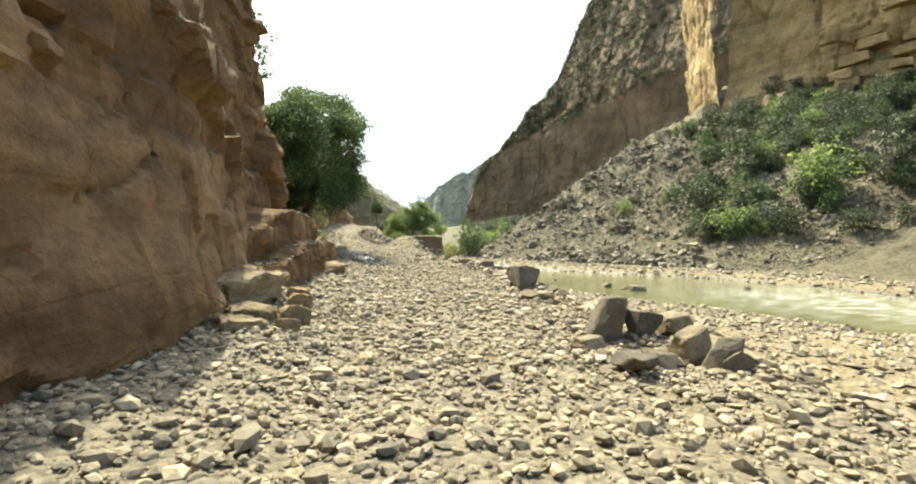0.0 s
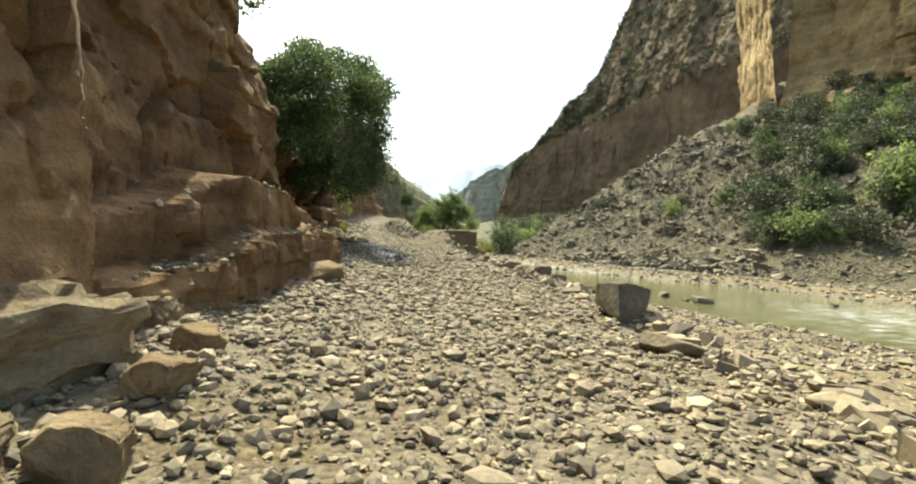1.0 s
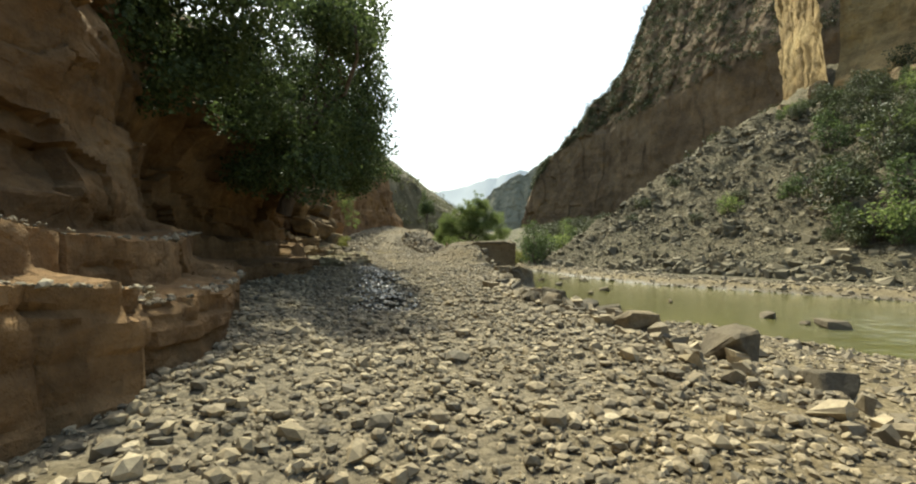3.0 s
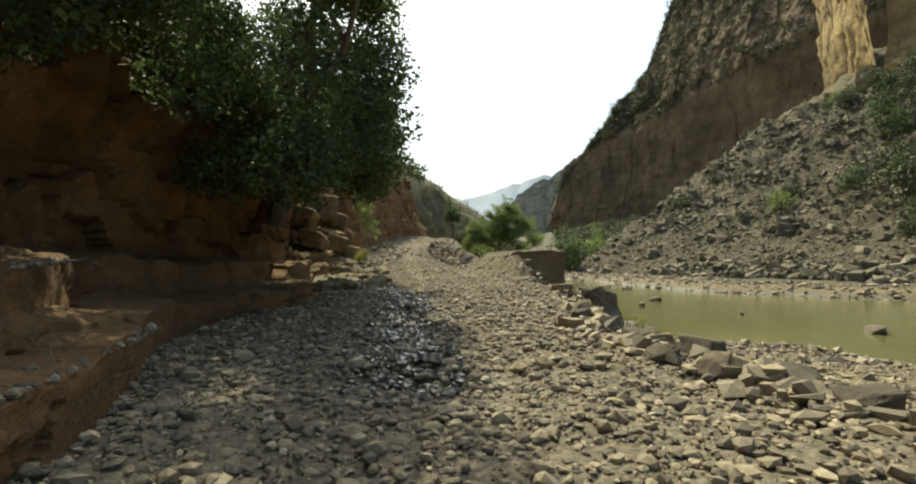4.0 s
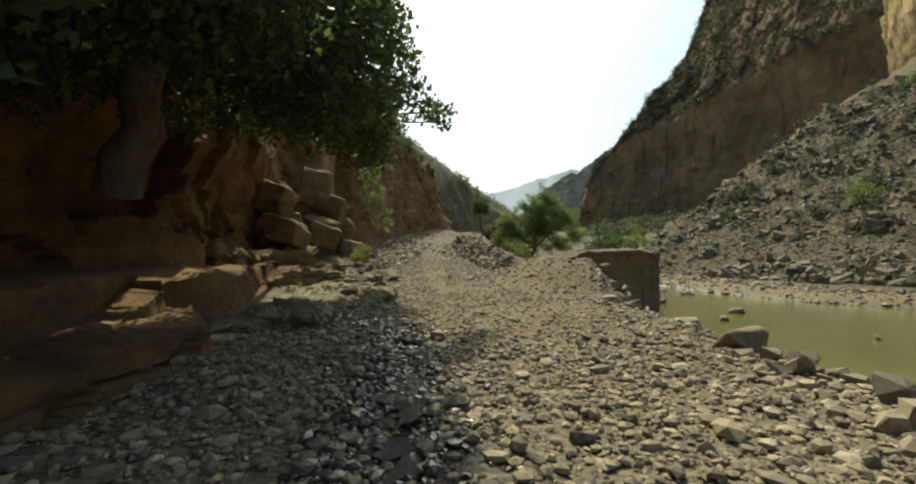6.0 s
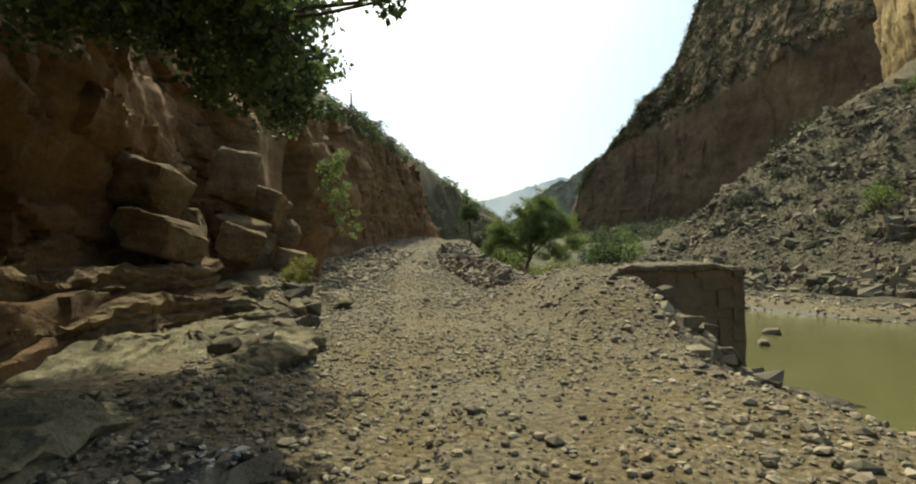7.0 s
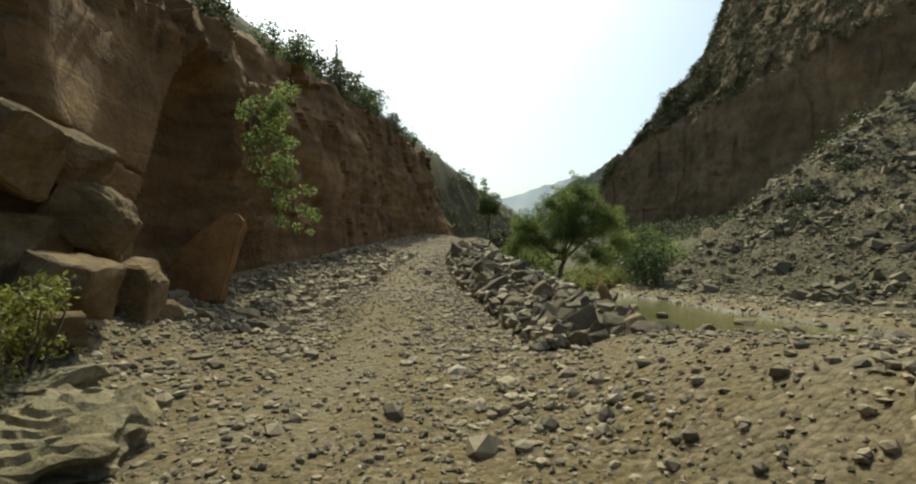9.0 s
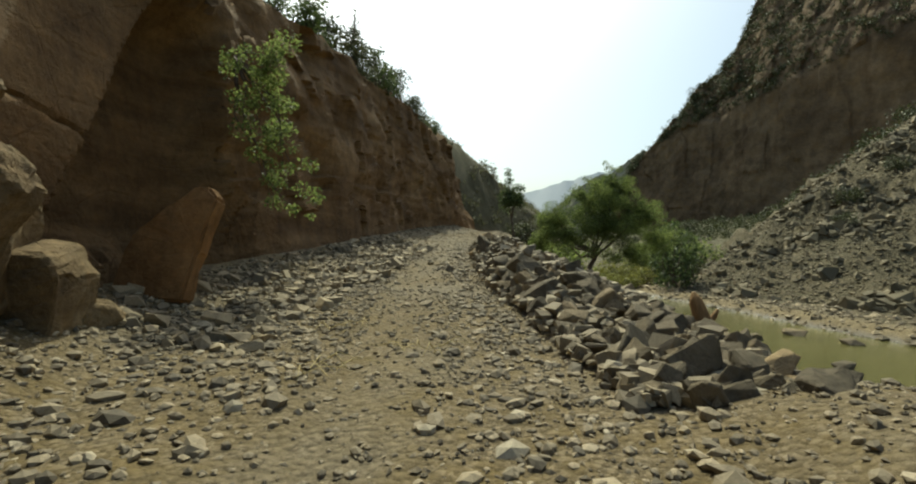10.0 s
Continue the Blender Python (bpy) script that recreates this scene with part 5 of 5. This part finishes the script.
# ---- boulders along the river side of the track ----
for bx, by, size, rot, m in [
        (2.19, 6.97, (0.66, 0.53, 0.96), (6, -6, 75), 2), (2.75, 7.03, (0.56, 0.45, 0.5), (0, 8, 20), 4), (3.33, 7.17, (0.66, 0.53, 0.49), (4, 0, 100), 3), (2.96, 5.91, (0.58, 0.47, 0.58), (5, -6, 30), 5), (3.17, 5.39, (0.52, 0.42, 0.53), (0, 5, 15), 6), (3.18, 5.16, (0.42, 0.34, 0.38), (12, 8, 70), 7), (1.93, 5.09, (0.55, 0.44, 0.24), (0, 5, 130), 0), (1.65, 6.07, (0.5, 0.41, 0.27), (0, 4, 40), 5), (2.44, 5.56, (0.45, 0.36, 0.3), (6, 0, 160), 1),
        (2.5, 18.6, (1.1, 0.95, 0.85), (5, 8, 25), 7), (1.95, 13.8, (0.95, 0.8, 0.85), (5, 8, 25), 3), (2.65, 14.2, (0.6, 0.55, 0.5), (0, 0, 70), 8), (1.9, 11.6, (0.8, 0.5, 0.28), (4, -6, 160), 0),
        (1.15, 21.0, (0.9, 0.8, 0.7), (0, 10, 40), 1), (0.3, 22.4, (0.7, 0.5, 0.4), (6, 0, 10), 2), (1.6, 19.6, (0.5, 0.5, 0.4), (0, 0, 0), 3), (-1.75, 30.0, (0.5, 0.45, 0.4), (0, 14, 70), 6), (-1.0, 29.6, (0.4, 0.35, 0.3), (6, 0, 110), 7), (-1.9, 29.0, (0.45, 0.4, 0.35), (0, 0, 50), 5),
        (0.0, 26.0, (0.8, 0.6, 0.5), (4, 10, 25), 6), (0.5, 25.0, (0.65, 0.55, 0.45), (0, -8, 80), 7), (-0.6, 27.3, (0.7, 0.6, 0.5), (0, 6, 100), 8), (0.9, 24.3, (0.6, 0.5, 0.4), (0, 0, 10), 0), (-2.0, 34.6, (0.8, 0.6, 0.5), (0, 8, 20), 1),
        (-2.6, 42.9, (0.6, 0.5, 0.4), (5, 5, 30), 2), (-2.3, 42.2, (0.5, 0.45, 0.35), (0, 10, 80), 3), (-2.9, 42.3, (0.45, 0.4, 0.3), (0, 0, 10), 4), (-3.2, 43.1, (0.5, 0.4, 0.35), (10, 0, 50), 5), (-2.9, 41.4, (0.6, 0.5, 0.4), (0, 5, 120), 6),
        (-1.15, 26.9, (0.5, 0.45, 0.4), (5, 8, 20), 0), (-0.95, 26.2, (0.45, 0.4, 0.35), (0, 10, 70), 3), (-0.7, 25.6, (0.6, 0.5, 0.42), (8, 0, 130), 5), (-0.35, 25.1, (0.55, 0.5, 0.4), (0, 12, 40), 8), (-1.2, 25.4, (0.4, 0.38, 0.3), (10, 5, 95), 2), (-0.8, 24.8, (0.45, 0.4, 0.34), (0, 6, 15), 6), (-0.1, 24.5, (0.62, 0.5, 0.42), (6, 6, 60), 1), (0.2, 23.8, (0.5, 0.42, 0.36), (0, 9, 160), 4),
        (0.9, 31.9, (0.8, 0.6, 0.4), (0, 0, 30), 7), (2.2, 30.2, (0.6, 0.5, 0.35), (0, 0, 75), 8)]:
    stone(bx, by, size, rot, group="roadside boulders", mesh=m)
perched = new("boulder", rock_mesh("perched_boulder", 291, M_GREYROCK, planes=9, cuts=4, wear=0.14, edge=0.06))
perched.matrix_world = pose(-1.2, 30.6, 0.38, 6, 10, 30) @ Matrix.Diagonal((0.75, 0.7, 0.8, 1))
tagged(perched, "rough weathered boulder perched on the edge of the bank", "boulder", "roadside boulders")
# stones standing in the river
for i, (bx, by, s) in enumerate([(16.6, 44.2, 1.5), (15.0, 48.1, 1.3), (15.8, 45.4, 0.6), (8.0, 66.0, 1.0), (4.0, 72.0, 0.9), (6.0, 62.0, 0.8), (2.5, 80.0, 1.2), (28.0, 46.5, 0.9), (11.5, 56.0, 0.7), (0.5, 86.0, 1.3), (5.8, 82.6, 1.4), (8.0, 80.0, 1.1), (-1.2, 92.0, 1.2)]):
    stone(bx, by, (s, s * 0.8, s * 0.6), (0, 8, i * 50), z=WATER + 0.08, group="river stones", name="river_stone", mesh=i % 9, label="dark wet boulder standing in the river")


# ---- trickle of water across the track ----
def puddle(cx, cy, rx, ry, seed):
    rng = np.random.default_rng(seed)
    n = 40
    ang = np.linspace(0, 2 * np.pi, n, endpoint=False)
    rad = 1 + 0.3 * np.sin(3 * ang + seed) + 0.22 * np.sin(7 * ang) + 0.16 * rng.normal(size=n)
    ring = np.stack([cx + rx * rad * np.cos(ang), cy + ry * rad * np.sin(ang)], -1)
    level = height(cx, cy) + 0.045
    verts = np.concatenate([[[cx, cy, level]], np.column_stack([ring, np.full(n, level)])])
    faces = [(0, 1 + i, 1 + (i + 1) % n) for i in range(n)]
    return tagged(new("puddle", mesh_from("puddle", verts, faces, M_PUDDLE, True)), "thin sheet of clear water between the cobbles", "puddle", "trickle of water")


rng_p = np.random.default_rng(19)
for i in range(16):
    py = 24.8 + 0.72 * i + rng_p.uniform(-0.2, 0.2)
    puddle(float(TRICKLE_X(py)) + rng_p.uniform(-0.45, 0.45), py, rng_p.uniform(0.16, 0.4), rng_p.uniform(0.25, 0.55), i + 3)


# ---- straw and pale stones ----
def straw(x, y, seed):
    rng = np.random.default_rng(seed)
    z = height(x, y)
    ob = empty("straw", (x, y, z))
    for i in range(9):
        a, l = rng.uniform(0, 6.28), rng.uniform(0.3, 0.75)
        o = rng.uniform(-0.3, 0.3, 2)
        part("stalk", limb_mesh("stalk", [[(o[0], o[1], 0.05, 0.007), (o[0] + l * 0.5 * math.cos(a), o[1] + l * 0.5 * math.sin(a), 0.1 + rng.uniform(0, 0.12), 0.006), (o[0] + l * math.cos(a), o[1] + l * math.sin(a), 0.06, 0.003)]], M_STRAW, sides=4), ob)
    return tagged(ob, "scattered dry yellow straw stalks on the gravel", "straw", "dry straw")


for sx, sy in [(-11.2, 49.6), (-10.4, 50.8), (-11.9, 51.6)]:
    straw(sx, sy, int(sy * 10))


# ---- rubble heap between track and river ----
def rubble():
    rng = np.random.default_rng(81)
    for i in range(255):
        t = rng.uniform(0, 1) ** 1.6
        y = 49.4 + 19.6 * t
        cx = np.interp(y, [49.4, 54, 58, 63, 69], [-6.6, -7.9, -9.6, -11.3, -13.2])
        half = np.interp(y, [49.4, 54, 58, 63, 69], [1.0, 1.5, 1.3, 1.0, 0.6])
        off = rng.uniform(-1, 0.8)
        x = cx + off * half
        heap = np.interp(y, [49.4, 53, 57, 62, 69], [0.05, 0.3, 0.65, 0.85, 0.15]) * (1 - (off + 0.15) ** 2)
        s = rng.uniform(0.2, 0.46) * (1.7 if rng.uniform() < (0.12 if y > 53.5 else 0.03) else 1.0)
        base = ROAD_Z(y) if x < CREST_X(y) else height(x, y)
        z = base + heap * rng.uniform(0.55, 1.0) + 0.02 + 0.12 * s
        stone(x, y, (s * rng.uniform(0.9, 1.3), s * rng.uniform(0.8, 1.1), s * rng.uniform(0.6, 0.95)), tuple(rng.uniform(-40, 40, 2)) + (rng.uniform(0, 360),), z=z, group="rubble heap", mesh=int(rng.integers(0, 9)), label="broken grey rock in a rubble heap beside the track")


rubble()


# ---- gravel and scree ----
OCT_V = np.array([[1, 0, 0], [-1, 0, 0], [0, 1, 0], [0, -1, 0], [0, 0, 1], [0, 0, -1]], float)
OCT_F = np.array([[0, 2, 4], [2, 1, 4], [1, 3, 4], [3, 0, 4], [2, 0, 5], [1, 2, 5], [3, 1, 5], [0, 3, 5]])


SHARD_V, SHARD_F = [], []
for _me in SHARDS:
    SHARD_V.append(np.array([v.co[:] for v in _me.vertices]) * 1.15)
    SHARD_F.append(np.array([p.vertices[:] for p in _me.polygons]))


def scatter(name, xy, sizes, seed, material, label, flat=0.65, lift=0.12, z=None, category="gravel", coarse=False, worn=False):
    """Many small angular stones on the ground, in one mesh."""
    rng = np.random.default_rng(seed)
    n = len(xy)
    zz = land(xy[:, 0], xy[:, 1])[0] if z is None else z
    ang, tip = rng.uniform(0, 2 * np.pi, n), rng.normal(0, 0.35, n)
    one = coarse or worn
    which = rng.integers(0, 1 if one else len(SHARD_V), n)
    vs, fs, start = [], [], 0
    for kind in range(1 if one else len(SHARD_V)):
        base_v, base_f = (OCT_V, OCT_F) if coarse else ((ICO_V, ICO_F) if worn else (SHARD_V[kind], SHARD_F[kind]))
        pick = np.nonzero(which == kind)[0]
        m = len(pick)
        shape = base_v[None] * (rng.uniform(0.7, 1.22, (m, len(base_v), 1)) if one else rng.uniform(0.9, 1.1, (m, len(base_v), 1)))
        shape = shape * np.stack([rng.uniform(0.8, 1.35, m), rng.uniform(0.6, 1.0, m), rng.uniform(flat * 0.55, flat * 1.25, m)], -1)[:, None, :]
        ca, sa, ct, st = np.cos(ang[pick]), np.sin(ang[pick]), np.cos(tip[pick]), np.sin(tip[pick])
        x, y, q = shape[..., 0], shape[..., 1], shape[..., 2]
        y, q = y * ct[:, None] - q * st[:, None], y * st[:, None] + q * ct[:, None]
        x, y = x * ca[:, None] - y * sa[:, None], x * sa[:, None] + y * ca[:, None]
        r = sizes[pick][:, None] * 0.5
        vs.append(np.stack([xy[pick, :1] + x * r, xy[pick, 1:] + y * r, (zz[pick] + sizes[pick] * lift)[:, None] + q * r], -1).reshape(-1, 3))
        fs.append((base_f[None] + (np.arange(m) * len(base_v))[:, None, None]).reshape(-1, 3) + start)
        start += m * len(base_v)
    v, f = np.concatenate(vs), np.concatenate(fs)
    ob = new(name, mesh_from(name, v, f, material))
    return tagged(ob, label, category, kind="stuff")


def strip(rng, n, y0, y1, left, right):
    y = rng.uniform(y0, y1, n)
    t = rng.uniform(0, 1, n)
    return np.stack([left(y) + (right(y) - left(y)) * t, y], -1)


def gravel():
    rng = np.random.default_rng(91)
    track = strip(rng, 62000, -2, 37.5, lambda y: LEFT_X(y) - 0.55, lambda y: CREST_X(y) + 0.8)
    track = track[rng.uniform(0, 1, len(track)) < 1.0 - 0.85 * smooth(31, 37, track[:, 1])]
    size = np.clip(rng.lognormal(-2.72, 0.45, len(track)), 0.04, 0.3)
    scatter("cobbles", track[size > 0.09], size[size > 0.09], 92, M_GRAVEL, "loose grey and tan river cobbles covering the track", worn=True, lift=0.16)
    scatter("small_cobbles", track[size <= 0.09], size[size <= 0.09], 86, M_GRAVEL, "small grey and tan river cobbles covering the track", coarse=True)
    wy = rng.uniform(24, 36, 3000)
    wet = np.stack([TRICKLE_X(wy) + rng.normal(0, 0.36, len(wy)), wy], -1)
    scatter("wet_cobbles", wet, np.clip(rng.lognormal(-2.55, 0.4, len(wy)), 0.04, 0.24), 83, M_WETSTONE, "dark wet glistening cobbles in the trickle across the track", worn=True, lift=0.2)
    grit = strip(rng, 9000, -1, 32, lambda y: LEFT_X(y) - 0.55, lambda y: CREST_X(y) + 0.8)
    scatter("grit", grit, np.clip(rng.lognormal(-3.1, 0.35, len(grit)), 0.02, 0.09), 88, M_GRAVEL, "small pebbles between the cobbles of the track", coarse=True)
    knots = [49.4, 54, 58, 63, 69]
    fy = 49.4 + 19.5 * rng.uniform(0, 1, 2600) ** 1.4
    fo = rng.uniform(-1.15, 0.95, 2600)
    fill = np.stack([np.interp(fy, knots, [-6.6, -7.9, -9.6, -11.3, -13.2]) + fo * np.interp(fy, knots, [1.0, 1.5, 1.3, 1.0, 0.6]), fy], -1)
    level = np.where(fill[:, 0] < CREST_X(fy), ROAD_Z(fy), land(fill[:, 0], fy)[0])
    level = level + np.interp(fy, [49.4, 53, 57, 62, 69], [0.05, 0.3, 0.65, 0.85, 0.15]) * np.maximum(0, 1 - (fo + 0.15) ** 2) * rng.uniform(0.7, 1.1, 2600)
    scatter("rubble_fill", fill, np.clip(rng.lognormal(-1.75, 0.35, len(fill)), 0.1, 0.4), 87, M_EARTHSTONE, "small broken stones filling the rubble heap", z=level, flat=0.8)
    gravel_y = np.concatenate([rng.uniform(29, 56, 36000), rng.uniform(56, 100, 11000)])
    across = rng.uniform(0, 1, len(gravel_y))
    far = np.stack([LEFT_X(gravel_y) + 0.1 + (CREST_X(gravel_y) + 0.4 - LEFT_X(gravel_y)) * across, gravel_y], -1)
    bare = smooth(0.0, 0.35, fbm(far[:, 0] * 0.35, far[:, 1] * 0.35, 29))
    bare = np.maximum(bare, 0.9 * np.exp(-((far[:, 0] - ROAD_X(far[:, 1]) + 0.3) / 0.7) ** 2) * smooth(45, 49, far[:, 1]))
    far = far[rng.uniform(0, 1, len(far)) < 1.0 - 0.7 * bare]
    sizes = np.clip(rng.lognormal(-3.0, 0.5, len(far)), 0.025, 0.22)
    sizes = sizes * (1 + 0.5 * smooth(52, 58, far[:, 1]))
    sizes = np.where(smooth(1.6, 3.0, abs(far[:, 0] - ROAD_X(far[:, 1]))) < rng.uniform(0, 0.7, len(far)), np.minimum(sizes, 0.1), sizes)
    fine = sizes < 0.09
    scatter("pebbles", far[fine], sizes[fine], 93, M_EARTHSTONE, "small pebbles scattered over the brown earth track", coarse=True)
    scatter("loose_stones", far[~fine], sizes[~fine], 90, M_EARTHSTONE, "loose stones scattered over the brown earth track", worn=True)
    mid = strip(rng, 7500, 46, 70, lambda y: LEFT_X(y) + 0.6, lambda y: ROAD_X(y) + 2.6)
    mid = mid[rng.uniform(0, 1, len(mid)) < 0.12 + smooth(0.5, 1.1, abs(mid[:, 0] - ROAD_X(mid[:, 1]) + 0.4))]
    scatter("track_stones", mid, np.clip(rng.lognormal(-2.3, 0.45, len(mid)), 0.06, 0.36), 99, M_EARTHSTONE, "angular stones lying beside the brown wheel track", lift=0.05, worn=True)
    edge = strip(rng, 1300, 50, 72, lambda y: LEFT_X(y) + 0.3, lambda y: LEFT_X(y) + 3.4)
    scatter("rubble_stones", edge, np.clip(rng.lognormal(-1.7, 0.4, len(edge)), 0.1, 0.5), 94, M_GRAVEL, "broken stones along the foot of the cliff")
    bank = strip(rng, 6500, 0, 48, lambda y: CREST_X(y), lambda y: CREST_X(y) + 5.5)
    bank = bank[(bank[:, 1] < 43) | (rng.uniform(0, 1, len(bank)) < 0.12)]
    bs = np.clip(rng.lognormal(-1.9, 0.5, len(bank)), 0.06, 0.6)
    scatter("bank_stones", bank[bs > 0.18], bs[bs > 0.18], 95, M_GRAVEL, "tumbled stones on the river bank")
    scatter("bank_pebbles", bank[bs <= 0.18], bs[bs <= 0.18], 85, M_GRAVEL, "small stones on the river bank", coarse=True)
    heap = strip(rng, 620, 6, 34, lambda y: CREST_X(y) - 0.75, lambda y: CREST_X(y) + 0.9)
    scatter("crest_stones", heap, np.clip(rng.lognormal(-1.6, 0.35, len(heap)), 0.12, 0.42), 82, M_GRAVEL, "larger stones heaped along the edge of the track", flat=0.85, lift=0.2)
    bar = strip(rng, 8500, 0, 50, lambda y: CREST_X(y) + 4, lambda y: NEAR_X(y) + 0.6)
    scatter("bar_stones", bar, np.clip(rng.lognormal(-1.6, 0.5, len(bar)), 0.08, 0.7), 96, M_GRAVEL, "stones on the sandy river bar", coarse=True)
    shore = strip(rng, 4000, 20, 120, lambda y: FAR_X(y) - 0.6, lambda y: FAR_X(y) + 9)
    scatter("shore_stones", shore, np.clip(rng.lognormal(-1.25, 0.5, len(shore)), 0.12, 1.2), 97, M_GRAVEL, "pale stones along the far river shore", coarse=True)
    ly = rng.uniform(9.6, 24, 2600)
    low = rng.uniform(0, 1, len(ly)) < 0.55
    inner, outer = np.where(low, tier(3, ly), tier(5, ly)), np.where(low, tier(1, ly), tier(3, ly))
    lx = outer - 0.08 + (inner - outer) * rng.uniform(0, 1, len(ly)) ** 1.6
    ls = np.clip(rng.lognormal(-3.1, 0.5, len(ly)), 0.02, 0.15)
    scatter("ledge_stones", np.stack([lx, ly], -1), ls, 84, M_EARTHSTONE, "broken pale stone lying along the rock ledges", z=np.where(low, tier(2, ly), tier(4, ly)) - 0.03, flat=0.8, worn=True)
    tal = np.stack([rng.uniform(-2, 76, 92000), rng.uniform(62, 158, 92000)], -1)
    al = (tal[:, 0] - 3) * 0.775 + (tal[:, 1] - 110) * 0.632
    ac = (tal[:, 0] - 3) * 0.632 - (tal[:, 1] - 110) * 0.775
    tal = tal[(al > 0) & (al < 100) & (ac > -14) & (tal[:, 0] > FAR_X(tal[:, 1]) + 3)]
    clump = 0.75 + 1.3 * smooth(0.0, 0.55, fbm(tal[:, 0] * 0.22, tal[:, 1] * 0.22, 77, 5))
    big = np.clip(rng.lognormal(-1.25, 0.55, len(tal)) * clump, 0.16, 2.0)
    scatter("scree", tal[big < 0.8], big[big < 0.8], 98, M_SCREE, "small broken brown rocks covering the debris slope", category="scree", coarse=True)
    scatter("scree_blocks", tal[big >= 0.8], big[big >= 0.8], 89, M_SCREE, "large broken brown rocks on the debris slope", category="scree", flat=1.0)


gravel()


# ---- scrub on the far slopes ----
def far_scrub(name, source, n, size, material, leaf, label, keep):
    """Clumps of leaves on the points of a surface that keep() picks."""
    rng = np.random.default_rng(111 + n)
    me = bpy.data.objects[source].data
    co = np.empty(len(me.vertices) * 3)
    me.vertices.foreach_get("co", co)
    co = co.reshape(-1, 3)
    co = co[keep(co[:, 0], co[:, 1], co[:, 2])]
    pick = co[rng.integers(0, len(co), n)]
    r = rng.uniform(*size, n) * np.where(rng.uniform(0, 1, n) < 0.12, 1.6, 1.0)
    clumps = [(p[0], p[1], p[2] + q * 0.4, q) for p, q in zip(pick, r)]
    me = foliage_mesh(name, clumps, 14, leaf, 112 + n, material, 0.7)
    return tagged(new(name, me), label, "scrub", kind="stuff")


def above_rim(x, y, z):
    rim = np.interp((x - 2) / 148, [0, 0.17, 0.3, 0.46, 0.7, 1], [22, 60, 70, 76, 88, 100])
    return (z > rim + 1) & (z < 190)


far_scrub("cliff_scrub", "backdrop_cliff", 2300, (0.7, 2.2), M_SCRUB, 0.7, "dark olive scrub covering the upper slope of the cliff", above_rim)
far_scrub("hillside_scrub", "ground", 520, (0.5, 1.5), M_HAZESCRUB, 0.5, "scrub dotted over the hillside, haze lightened into its grey-green", lambda x, y, z: (x > -95) & (x < -16) & (y > 108) & (y < 260) & (z > 6))
far_scrub("valley_scrub", "ground", 900, (0.9, 2.2), M_SCRUB, 0.6, "olive-green scrub below the great cliff", lambda x, y, z: ((x - 3) * 0.632 - (y - 110) * 0.775 < -12) & (x > 8) & (x < 120) & (y > 170) & (y < 335) & (z > 6))
